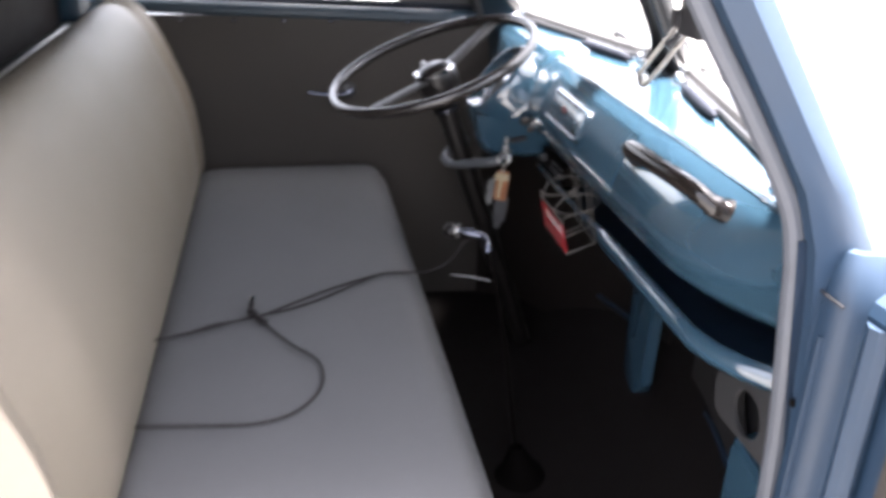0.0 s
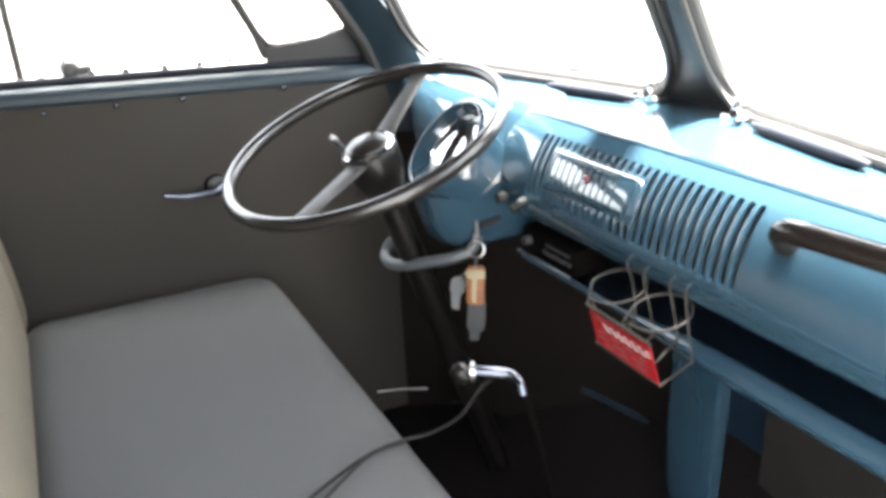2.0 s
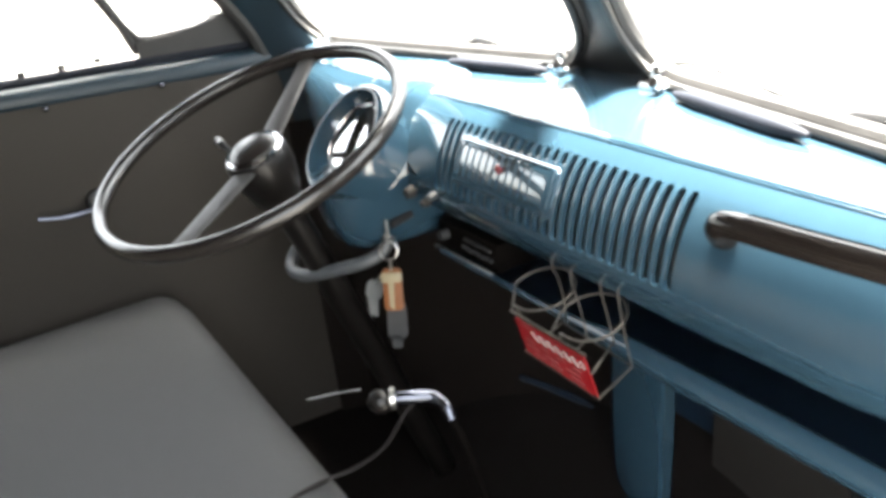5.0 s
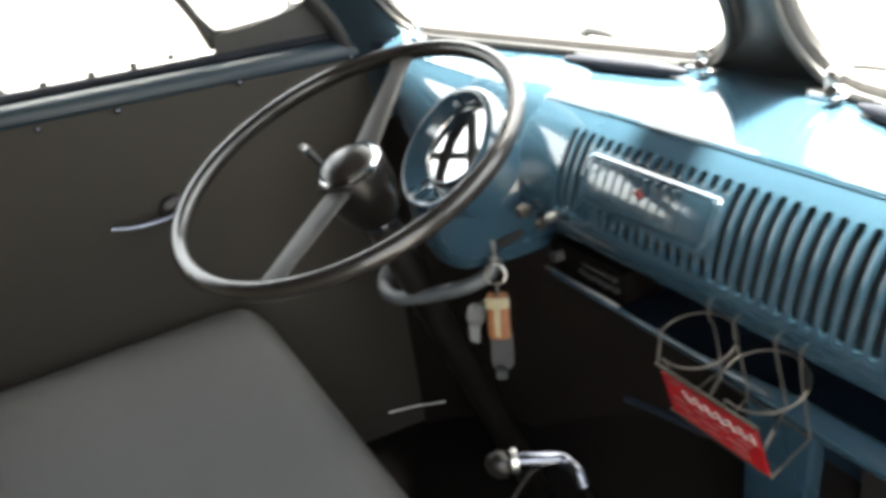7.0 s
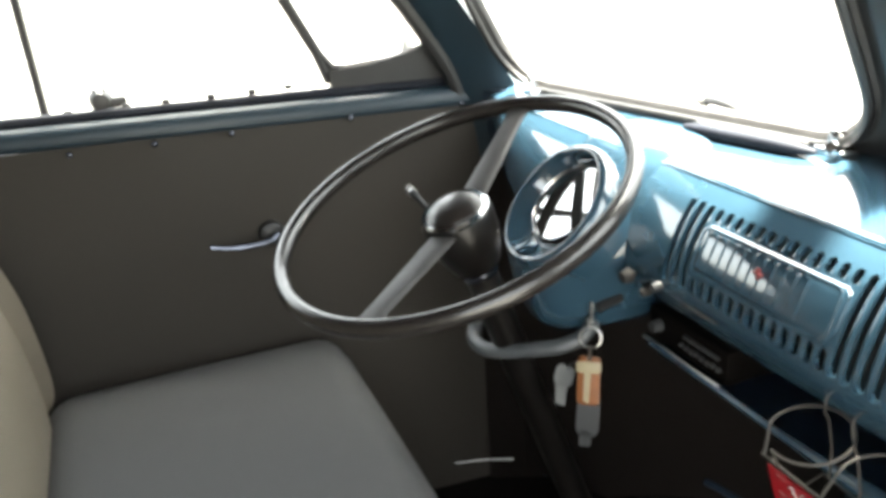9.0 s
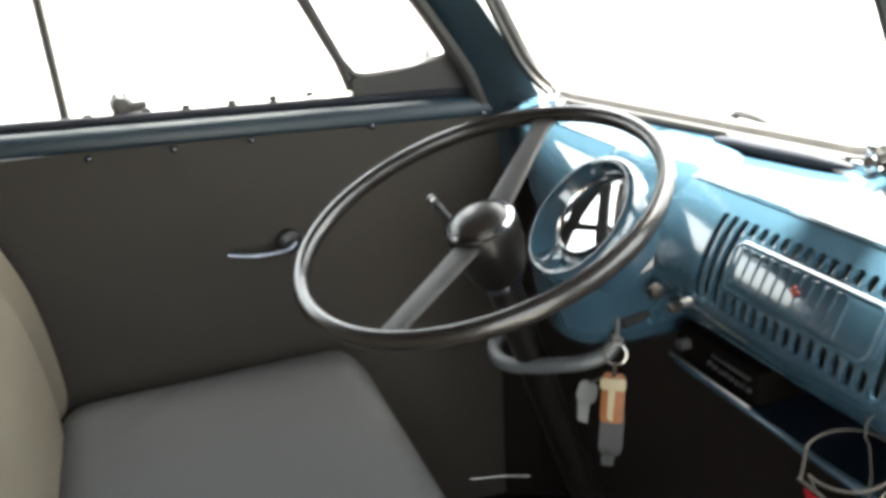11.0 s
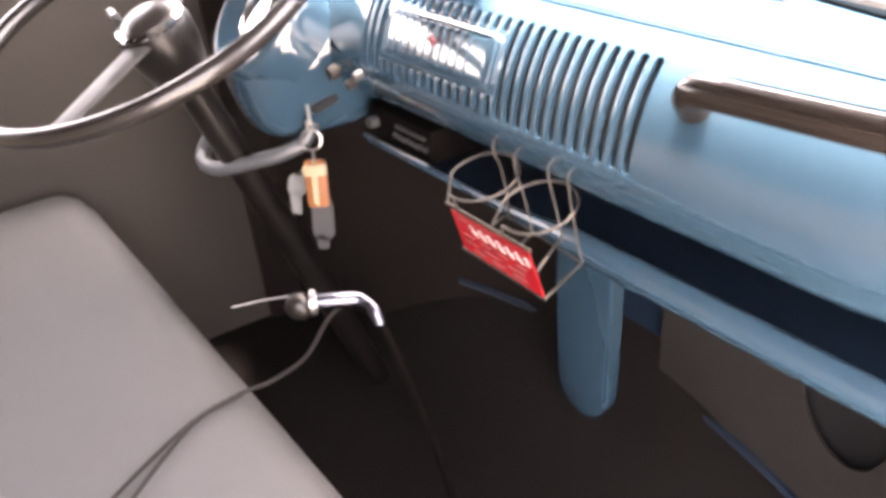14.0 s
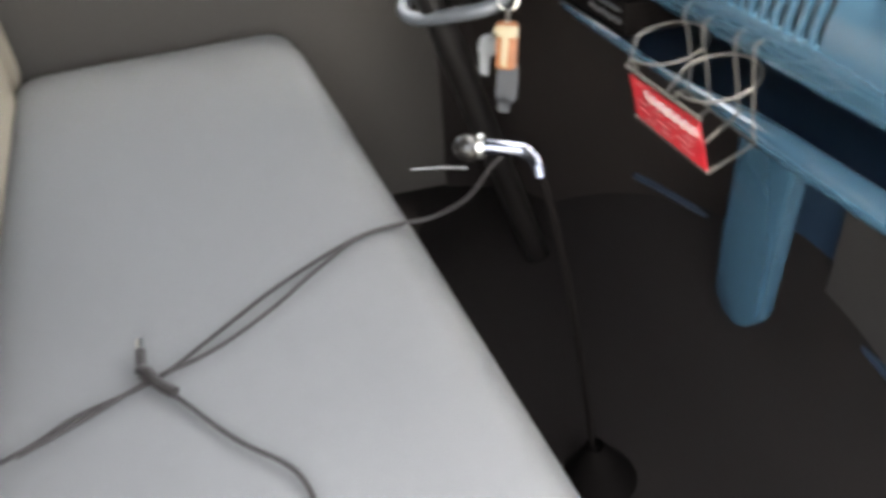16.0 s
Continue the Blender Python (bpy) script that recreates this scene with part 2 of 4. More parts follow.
def plate(outline, m, depth, bevel=0.0):
    """A flat piece: an outline in the xy plane of the pose m, depth thick along its z."""
    bm = bmesh.new()
    f = bm.faces.new([bm.verts.new((x, y, 0)) for x, y in outline])
    ret = bmesh.ops.extrude_face_region(bm, geom=[f])
    for v in ret["geom"]:
        if isinstance(v, bmesh.types.BMVert):
            v.co.z += depth
    if bevel:
        top = [e for e in bm.edges if all(abs(v.co.z - depth) < 1e-7 for v in e.verts)]
        bmesh.ops.bevel(bm, geom=top, offset=bevel, segments=2, profile=0.5, affect="EDGES")
    bmesh.ops.transform(bm, matrix=m, verts=bm.verts)
    return bm


def round_rect(w, h, r, n=5):
    out = []
    for cx, cy, a0 in ((w / 2 - r, h / 2 - r, 0), (-w / 2 + r, h / 2 - r, 90), (-w / 2 + r, -h / 2 + r, 180), (w / 2 - r, -h / 2 + r, 270)):
        for k in range(n + 1):
            a = radians(a0 + 90 * k / n)
            out.append((cx + r * math.cos(a), cy + r * math.sin(a)))
    return out


def lerp(a, b, t):
    return Vector(a) * (1 - t) + Vector(b) * t


def interp(x, pts):
    return float(np.interp(x, [p[0] for p in pts], [p[1] for p in pts]))


def joined(*bms):
    out = bms[0]
    for b in bms[1:]:
        me = bpy.data.meshes.new("tmp")
        b.to_mesh(me)
        b.free()
        out.from_mesh(me)
        bpy.data.meshes.remove(me)
    return out


# ---- plan ----
CX = -0.02                      # middle of the cab
FLOOR_Z, ROOF_Z = 0.12, 1.46
BASE_Z, LEAN = 0.874, 0.52      # foot of the windscreen and how it leans back


def door_x(y):
    """Inner face of the driver's door, which tapers towards the front."""
    return -0.738 + 0.088 * y


def nose_y(x):
    """Front wall in plan."""
    return 0.80 - 0.24 * (abs(x - CX) / 0.68) ** 2.2


def screen_y(x, z):
    """The two panes of the windscreen meet at the post."""
    return 0.705 - 0.215 * abs(x - CX) - LEAN * (z - BASE_Z)


# ---- structure ----
# ground outside
rows = [[(x, y, -0.56) for x in (-900, -60, -12, -4, 0, 4, 12, 60, 900)] for y in (-900, -60, -12, -4, 0, 4, 12, 26, 900)]
tagged(part("ground", grid(rows), CONCRETE), "grey sunlit concrete yard around the van", "ground", kind="structure")
rows = [[(x, y, -0.556 + 0.03 * math.sin(x * 0.3)) for x in np.linspace(-60, 60, 40)] for y in (30, 33, 38, 46, 60)]
tagged(part("verge", grid(rows), GRASS), "strip of grass beyond the concrete yard", "grass", kind="structure")

rows = [[(x, 7.5 - 0.27 * (x + 8) + w, -0.5555) for x in np.linspace(-30, 20, 12)] for w in (0.0, 0.035)]
tagged(part("yard_joint", slab(rows, (0, 0, -0.003)), DARK), "dark tarred joint line across the concrete yard", "joint", kind="structure")

# cab floor with the sloping toe board
rows = [[(x, y, z) for x in np.linspace(-0.74, 0.66, 8)] for y, z in ((-0.46, FLOOR_Z), (0.2, FLOOR_Z), (0.60, FLOOR_Z), (0.66, FLOOR_Z + 0.02), (0.78, 0.30), (0.85, 0.40))]
tagged(part("floor", slab(rows, (0, 0, -0.04)), MAT_BLACK), "dark ribbed rubber mat on the cab floor", "floor", kind="structure")

# roof with headliner
rows = [[(x, y, ROOF_Z - 0.09 * abs((x - CX) / 0.75) ** 3) for x in np.linspace(-0.80, 0.74, 15)] for y in (-0.50, -0.2, 0.1, 0.2)]
rows.append([(x, screen_y(x, 1.40) - 0.01, ROOF_Z - 0.09 * abs((x - CX) / 0.75) ** 3 - 0.05) for x in np.linspace(-0.80, 0.74, 15)])
tagged(part("ceiling", slab(rows, (0, 0, 0.05)), HEADLINER), "pale cloth headliner under the cab roof", "ceiling", kind="structure")

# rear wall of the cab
wall_back = tagged(part("wall_back", box((-0.80, -0.53, 0.05), (0.74, -0.47, 1.46), 0.004), KICK_SHADE), "dark rear wall of the cab behind the bench", "wall", kind="structure")

# front wall below the windscreen
xs = np.linspace(-0.72, 0.68, 29)
rows = [[(x, nose_y(x) + dy, z) for x in xs] for z, dy in ((0.0, 0.0), (0.3, 0.0), (0.6, -0.01), (0.8, -0.04))]
rows.append([(x, min(nose_y(x) - 0.05, screen_y(x, 0.868) + 0.005), 0.868) for x in xs])
wall_front = tagged(part("wall_front", slab(rows, (0, 0.035, 0)), BLUE_SHADE), "blue painted inside of the rounded van nose", "wall", kind="structure")


def pillar(side):
    """Front pillar between the door opening and the windscreen, with the post below it."""
    s = 1 if side == "r" else -1
    xo = lambda x: CX + s * (x - CX)
    rows = []
    for z, yd, w in ((1.42, 0.185, 1.0), (1.25, 0.275, 1.0), (1.085, 0.372, 1.0), (1.0, 0.43, 1.0), (0.92, 0.482, 1.05), (0.86, 0.505, 1.25), (0.80, 0.515, 1.3), (0.55, 0.539, 1.2), (0.05, 0.54, 1.2)):
        rows.append([(xo(0.655), yd, z), (xo(0.692), yd + 0.002, z), (xo(0.701), yd + 0.025 * w, z), (xo(0.688), yd + 0.052 * w, z), (xo(0.635), yd + 0.075 * w, z), (xo(0.612), yd + 0.062 * w, z), (xo(0.632), yd + 0.030, z)])
    bm = grid(rows, close_u=True, cap=True)
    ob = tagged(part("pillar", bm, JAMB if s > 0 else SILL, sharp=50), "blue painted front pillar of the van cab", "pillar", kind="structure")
    pts = [(xo(0.668), yd - 0.006, z) for z, yd in ((1.40, 0.21), (1.25, 0.275), (1.085, 0.372), (1.0, 0.43), (0.93, 0.476), (0.89, 0.497), (0.85, 0.508), (0.80, 0.515), (0.55, 0.539), (0.14, 0.54))]
    part("door_seal", tube(smooth_path(pts, 4), 0.0105 if s > 0 else 0.015, 10), SEAL if s > 0 else RUBBER, ob, "light grey rubber door seal" if s > 0 else "thick black rubber door seal")
    return ob


pillar("l")
pillar_right = pillar("r")
# rounded cowl between the passenger's pillar and the door hinges
prof = [(0.690, 0.524), (0.704, 0.522), (0.718, 0.525), (0.729, 0.534), (0.736, 0.552), (0.738, 0.585)]
rows = [[(0.690 + (x - 0.690) * k, y + dy, z) for x, y in prof] for z, k, dy in ((0.04, 1.0, 0.0), (0.40, 1.0, 0.0), (0.74, 1.0, 0.0), (0.81, 0.96, 0.0), (0.845, 0.82, 0.003), (0.866, 0.55, 0.008))]
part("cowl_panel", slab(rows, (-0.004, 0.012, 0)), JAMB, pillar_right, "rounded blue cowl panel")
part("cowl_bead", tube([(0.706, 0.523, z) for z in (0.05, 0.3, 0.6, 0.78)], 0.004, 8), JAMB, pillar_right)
part("seam", tube([(0.672, 0.521, 0.826), (0.700, 0.520, 0.822), (0.722, 0.526, 0.818)], 0.0016, 6), SOOT, pillar_right, "dark panel seam")
part("screw_hole", lathe([(0, 0.0008), (0.0042, 0.0006), (0.0046, -0.002)], frame_at((0.687, 0.5225, 0.690), (0.1, -1, 0)), 12), BLACK, pillar_right, "empty black screw hole")


# windscreen: two panes, each in a rubber-lined frame
def windscreen(side):
    s = 1 if side == "r" else -1
    x0, x1 = CX + s * 0.034, CX + s * 0.610
    z1 = 1.17
    corners = []
    w = abs(x1 - x0)
    n = 8
    zb = BASE_Z + 0.010
    h = z1 - zb
    for u, v in round_rect(w, h, 0.075, n):
        x = (x0 + x1) / 2 + u
        z = (zb + z1) / 2 + v
        corners.append(Vector((x, screen_y(x, z), z)))
    nrm = Vector((0.215 * s, 1, LEAN)).normalized()
    ob = thing("window_2" if s > 0 else "window_1", "split windscreen pane in a black rubber frame", "window", kind="structure")
    part("rubber_frame", tube(corners, 0.0105, 10, closed=True), RUBBER, ob, "black rubber seal")
    part("inner_frame", tube([c - nrm * 0.012 for c in corners], 0.006, 8, closed=True), DARK, ob, "dark metal hinged frame")
    bm = bmesh.new()
    f = bm.faces.new([bm.verts.new(c + nrm * 0.004) for c in corners])
    pane = part("pane", bm, GLASS, ob, "clear windscreen glass")
    pane.visible_shadow = False
    return ob


for side in "lr":
    windscreen(side)
# centre post, widening to its foot
rows = []
for z, hw in ((1.40, 0.030), (1.2, 0.028), (1.0, 0.028), (0.955, 0.030), (0.925, 0.038), (0.905, 0.050), (0.888, 0.072), (0.868, 0.085)):
    y = screen_y(CX, z)
    yy = lambda x: y - 0.215 * abs(x)
    rows.append([(CX - hw, yy(hw) - 0.004, z), (CX - hw * 0.5, y - 0.012, z), (CX, y - 0.016, z), (CX + hw * 0.5, y - 0.012, z), (CX + hw, yy(hw) - 0.004, z), (CX + hw, y + 0.012, z), (CX - hw, y + 0.012, z)])
tagged(part("centre_post", grid(rows, close_u=True, cap=True), DARK, sharp=50), "dark painted post between the two windscreens", "post", kind="structure")
# deep header above the windscreen, under an added, unseen roof peak
# its straight front edge is placed to keep sun off the floor
rows = [[(x, screen_y(x, 1.162) - 0.03, 1.162), (x, 0.574, 1.162), (x, 0.568, 1.30), (x, 0.550, 1.47), (x, screen_y(x, 1.47) - 0.03, 1.47)] for x in np.linspace(CX - 0.68, CX + 0.68, 9)]
tagged(part("wall_header", grid(rows, close_u=True, cap=True), BLUE, sharp=40), "unseen blue panel above the windscreens, deepened to block sun", "wall", kind="structure")

# wall strips that close the cab above and behind the doors
for s in (-1, 1):
    xa = CX + s * 0.74
    # the right opening is raised, out of view, to let in more sky light
    top = 1.15 if s < 0 else 1.37
    bm = joined(box((xa - 0.025, -0.52, top), (xa + 0.025, 0.36, 1.45), 0.004), box((xa - 0.025, -0.52, 0.0), (xa + 0.025, -0.40, top), 0.004))
    tagged(part("wall_side", bm, BLUE), "blue painted body side round the door opening", "wall", kind="structure")

# ---- driver's door, closed ----
door_1 = thing("door_1", "closed blue van door with a taupe panel and sliding window", "door", (-0.74, 0.1, 0.0), kind="structure")
ys = np.linspace(-0.42, 0.53, 12)
rows = [[(door_x(y) + dx, y, z) for y in ys] for z, dx in ((0.10, 0.0), (0.3, 0.002), (0.6, 0.003), (0.845, 0.0), (0.858, -0.002))]
part("door_panel", slab(rows, (-0.01, 0, 0)), PANEL, door_1, "taupe vinyl door card")
rows = [[(door_x(y) - 0.014, y, z) for y in ys] for z in (0.08, 0.855)]
part("door_shell", slab(rows, (-0.045, 0, 0)), BLUE, door_1, "blue painted steel door")
rows = [[(door_x(y) + dx, y, z - 0.025 * (y + 0.1)) for y in ys] for z, dx in ((0.861, 0.001), (0.865, 0.0025), (0.878, 0.0), (0.8855, -0.005), (0.889, -0.012), (0.8895, -0.024))]
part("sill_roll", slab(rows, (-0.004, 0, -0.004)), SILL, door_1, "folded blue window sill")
part("window_channel", tube([(door_x(y) - 0.0285, y, 0.8945 - 0.025 * (y + 0.1)) for y in np.linspace(-0.42, 0.53, 12)], 0.0115, 8, flat=0.8), CHANNEL, door_1, "dark navy window channel")
# clips along the channel
clip = part("channel_clip", box((door_x(0.0) - 0.036, -0.006, 0.897), (door_x(0.0) - 0.026, 0.006, 0.9055), 0.001), DARK, door_1)
for y in (-0.2, -0.08, 0.055, 0.12, 0.18, 0.235):
    dup(clip, (0.088 * y, y, 0))
screw = part("panel_screw", lathe([(0, 0.0035), (0.003, 0.0028), (0.0044, 0.0014), (0.0050, 0)], frame_at((door_x(0.027) + 0.003, 0.027, 0.848), (1, 0, 0))), SHANK, door_1, "small chrome screw with cup washer")
for y in (-0.33, -0.21, -0.089, 0.137, 0.317, 0.497):
    dup(screw, (0.088 * (y - 0.027), y - 0.027, 0))
cs = part("channel_screw", lathe([(0, 0.002), (0.003, 0.0018), (0.0036, 0)], frame_at((door_x(0.03) - 0.027, 0.03, 0.893), (1, 0, 0))), CHROME, door_1)
for y in (-0.09, 0.16, 0.275):
    dup(cs, (0.088 * (y - 0.03), y - 0.03, 0))
# vent wing frame, its thick lower corner and the leaning post
vp = [(door_x(0.30) - 0.035, 0.300, 0.90), (door_x(0.28) - 0.035, 0.285, 0.945), (door_x(0.24) - 0.035, 0.240, 1.037), (door_x(0.19) - 0.04, 0.190, 1.155)]
part("vent_post", tube(vp, 0.0085, 8), RUBBER, door_1, "dark post of the vent window")
ring = [(0.325, 0.918), (0.40, 0.923), (0.45, 0.936), (0.470, 0.955), (0.468, 0.980), (0.450, 1.018), (0.41, 1.09), (0.385, 1.13), (0.37, 1.14), (0.205, 1.14), (0.215, 1.10), (0.243, 1.04), (0.288, 0.945), (0.305, 0.922)]
part("vent_rubber", tube([(door_x(y) - 0.035, y, z) for y, z in ring], 0.0075, 8, closed=True), RUBBER, door_1, "black rubber vent window seal")
rows = [[(door_x(y) - 0.024, y, z) for y, z in r] for r in (((0.300, 0.885), (0.36, 0.885), (0.43, 0.884), (0.52, 0.88)), ((0.300, 0.905), (0.36, 0.910), (0.43, 0.920), (0.515, 0.90)), ((0.300, 0.918), (0.36, 0.922), (0.44, 0.936), (0.508, 0.93)))]
part("vent_corner", slab(rows, (-0.02, 0, 0)), RUBBER, door_1, "thick black lower corner of the vent frame")
rows = [[(door_x(y) - 0.028, y, z) for y, z in r] for r in (((0.505, 0.88), (0.55, 0.88)), ((0.475, 0.955), (0.52, 0.94)), ((0.468, 1.0), (0.49, 1.0)), ((0.43, 1.07), (0.445, 1.08)), ((0.375, 1.15), (0.40, 1.17)))]
part("window_frame_front", slab(rows, (-0.02, 0, 0)), RUBBER, door_1, "black front edge of the door frame")
part("window_frame_top", tube([(door_x(y) - 0.035, y, 1.155) for y in np.linspace(-0.42, 0.38, 6)], 0.018, 8), BLUE, door_1)
part("window_divider", tube([(door_x(-0.11) - 0.052, -0.111, 0.887), (door_x(-0.11) - 0.052, -0.116, 1.15)], 0.0075, 6), RUBBER, door_1, "thin black divider of the sliding window")
catch = joined(lathe([(0, 0.024), (0.012, 0.022), (0.017, 0.014), (0.018, 0)], frame_at((door_x(-0.03) - 0.05, -0.033, 0.912), (1, 0, 0)), 16),
               box((door_x(-0.02) - 0.05, -0.035, 0.900), (door_x(-0.02) - 0.032, 0.003, 0.916), 0.004))
catch = joined(catch, tube([(door_x(0) - 0.038, -0.040, 0.924), (door_x(0) - 0.036, -0.043, 0.938)], 0.002, 6), tube([(door_x(0) - 0.038, -0.026, 0.924), (door_x(0) - 0.036, -0.025, 0.938)], 0.002, 6))
part("window_catch", catch, DARK, door_1, "small black window catch")
for nm, y0, y1 in (("rear_pane", -0.42, -0.112), ("front_pane", -0.110, 0.295)):
    rows = [[(door_x(y0) - 0.046, y0, z), (door_x(y1) - 0.046, y1, z)] for z in (0.895, 1.15)]
    o = part(nm, grid(rows), GLASS, door_1, "clear sliding glass")
    o.visible_shadow = False
# crank handle: round escutcheon, arm and grip
cm = frame_at((door_x(0.172) + 0.003, 0.172, 0.684), (1, 0, 0))
crank = part("latch_rosette", lathe([(0, 0.012), (0.013, 0.012), (0.019, 0.008), (0.021, 0.0)], cm, 20), DARK, door_1, "black round rosette")
ha = [(door_x(0.17) + 0.018, 0.178, 0.686), (door_x(0.17) + 0.026, 0.165, 0.680), (door_x(0.15) + 0.028, 0.138, 0.678), (door_x(0.12) + 0.028, 0.106, 0.679), (door_x(0.1) + 0.026, 0.076, 0.685)]
part("inner_handle", tube(smooth_path(ha, 4), [0.0065] * 4 + [0.0062] * 8 + [0.0045] * 5, 8, flat=0.8), SHANK, crank, "dull chrome lever handle")

# ---- passenger's door, swung open ----
hx, hy = 0.812, 0.492
dirn = Vector((0.998, 0.06, 0)).normalized()
inn = Vector((dirn.y, -dirn.x, 0))
door_2 = thing("door_2", "open blue van door with a taupe panel seen from inside", "door", (hx, hy, 0), kind="structure")


def on_door(u, w, z):
    return Vector((hx, hy, 0)) + dirn * u + inn * w + Vector((0, 0, z))


rows = [[on_door(u, 0.0, z) for u in (0.01, 0.3, 0.6, 0.93)] for z in (0.08, 0.45, 0.87)]
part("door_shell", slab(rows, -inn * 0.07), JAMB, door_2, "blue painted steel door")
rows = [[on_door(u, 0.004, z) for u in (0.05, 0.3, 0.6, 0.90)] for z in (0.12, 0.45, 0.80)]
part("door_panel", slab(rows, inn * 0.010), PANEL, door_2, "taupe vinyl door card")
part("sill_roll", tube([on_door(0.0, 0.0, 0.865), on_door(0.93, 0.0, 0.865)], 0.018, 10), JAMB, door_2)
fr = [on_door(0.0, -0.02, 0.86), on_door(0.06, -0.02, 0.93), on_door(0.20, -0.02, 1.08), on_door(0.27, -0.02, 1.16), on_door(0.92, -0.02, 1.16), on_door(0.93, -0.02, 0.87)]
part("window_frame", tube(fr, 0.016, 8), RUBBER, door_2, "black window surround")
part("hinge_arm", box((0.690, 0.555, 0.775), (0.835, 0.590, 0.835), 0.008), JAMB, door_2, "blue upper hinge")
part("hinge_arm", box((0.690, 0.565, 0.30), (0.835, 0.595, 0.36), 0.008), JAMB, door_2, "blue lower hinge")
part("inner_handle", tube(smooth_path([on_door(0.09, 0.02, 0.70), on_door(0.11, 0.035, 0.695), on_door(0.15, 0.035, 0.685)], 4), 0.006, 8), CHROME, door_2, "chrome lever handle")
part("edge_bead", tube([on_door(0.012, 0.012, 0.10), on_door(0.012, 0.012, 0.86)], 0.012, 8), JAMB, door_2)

# ---- dashboard ----
DASH = [(0.537, 0.860), (0.527, 0.850), (0.513, 0.835), (0.499, 0.812), (0.489, 0.786), (0.484, 0.763), (0.487, 0.742), (0.499, 0.721), (0.519, 0.706), (0.546, 0.695), (0.578, 0.688)]
DASH = [(p.y, p.z) for p in smooth_path([(0, y, z) for y, z in DASH], 4)]
_d = [0.0]
for (a0, b0), (a1, b1) in zip(DASH, DASH[1:]):
    _d.append(_d[-1] + math.hypot(a1 - a0, b1 - b0))


def dash_point(x, s, out=0.0):
    """A place on the dashboard's face: s metres down from the crease."""
    y = float(np.interp(s, _d, [p[0] for p in DASH]))
    z = float(np.interp(s, _d, [p[1] for p in DASH]))
    k = max(0.0, (abs(x - CX) - 0.42) / 0.2)
    y += 0.075 * k * k * min(1.0, (0.86 - z) / 0.12)
    ds = 0.004
    y2, z2 = (float(np.interp(min(s + ds, _d[-1]), _d, [p[i] for p in DASH])) for i in (0, 1))
    y1, z1 = (float(np.interp(max(s - ds, 0), _d, [p[i] for p in DASH])) for i in (0, 1))
    t = Vector((0, y2 - y1, z2 - z1)).normalized()
    nrm = Vector((0, t.z, -t.y))
    return Vector((x, y, z)) + nrm * out


dashboard = thing("dashboard", "blue painted steel dashboard with a slotted speaker grille", "dashboard", (0, 0.55, 0.66))
G0, G1, NS = -0.142, 0.253, 28       # speaker grille: ends and number of slots
PITCH = (G1 - G0) / NS
SL0, SL1 = 0.0235, 0.116              # slots: upper and lower end along the face
MID0, MID1 = 0.042, 0.094            # blank panel between the short slots
cols = [("edge", x) for x in np.linspace(-0.70, G0 - 0.012, 14)]
for i in range(NS):
    c = G0 + (i + 0.5) * PITCH
    cols += [("a%d" % i, c - 0.0041), ("b%d" % i, c + 0.0041)]
    if i < NS - 1:
        cols += [("m%d" % i, c + PITCH * 0.5 + w) for w in (-0.0016, 0.0, 0.0016)]
cols += [("edge", x) for x in np.linspace(G1 + 0.012, 0.66, 12)]
srow = sorted(set([0.0, 0.006, 0.013, 0.020, SL0, SL0 + 0.003, SL0 + 0.010, MID0 - 0.006, MID0 - 0.003, MID0, 0.055, 0.063, 0.070, 0.078, 0.086, MID1, MID1 + 0.003, MID1 + 0.006, SL1 - 0.010, SL1 - 0.003, SL1] + [float(v) for v in np.linspace(0.124, _d[-1], 16)]))
bm = bmesh.new()
verts = []


def is_hole(i, s0, s1):
    mid = (s0 + s1) / 2
    if not SL0 < mid < SL1:
        return False
    if 3 <= i < 16:
        return mid < MID0 - 0.003 or mid > MID1 + 0.003
    return True


def narrow(i, s):
    ends = [SL0, SL1] + ([MID0 - 0.003, MID1 + 0.003] if 3 <= i < 16 else [])
    return any(abs(s - e) < 1e-6 for e in ends)


def crown(i, s, w):
    """How far the rounded rib between two slots stands out."""
    if not SL0 < s < SL1 or (2 <= i < 16 and MID0 - 0.004 < s < MID1 + 0.004):
        return 0.0
    return (0.0009 - 0.00008 * (w / 0.001) ** 2) * min(1.0, (s - SL0) / 0.006, (SL1 - s) / 0.006)


for s in srow:
    r = []
    for tag, x in cols:
        if tag[0] in "ab" and narrow(int(tag[1:]), s):
            x += 0.002 if tag[0] == "a" else -0.002
        i = int(tag[1:]) if tag[0] == "m" else 0
        r.append(bm.verts.new(dash_point(x, s, crown(i, s, x - (G0 + (i + 1) * PITCH)) if tag[0] == "m" else 0.0)))
    verts.append(r)
holes = set()
for j in range(len(srow) - 1):
    for i in range(len(cols) - 1):
        tag, nxt = cols[i][0], cols[i + 1][0]
        if tag[0] == "a" and tag != "edge" and is_hole(int(tag[1:]), srow[j], srow[j + 1]):
            holes.add((j, i))
            continue
        bm.faces.new((verts[j][i], verts[j][i + 1], verts[j + 1][i + 1], verts[j + 1][i]))
# rims of the slots turn inwards
inner = {}


def inward(j, i):
    if (j, i) not in inner:
        x = cols[i][1]
        if narrow(int(cols[i][0][1:]), srow[j]):
            x += 0.002 if cols[i][0][0] == "a" else -0.002
        inner[j, i] = bm.verts.new(dash_point(x, srow[j], -0.0045))
    return inner[j, i]


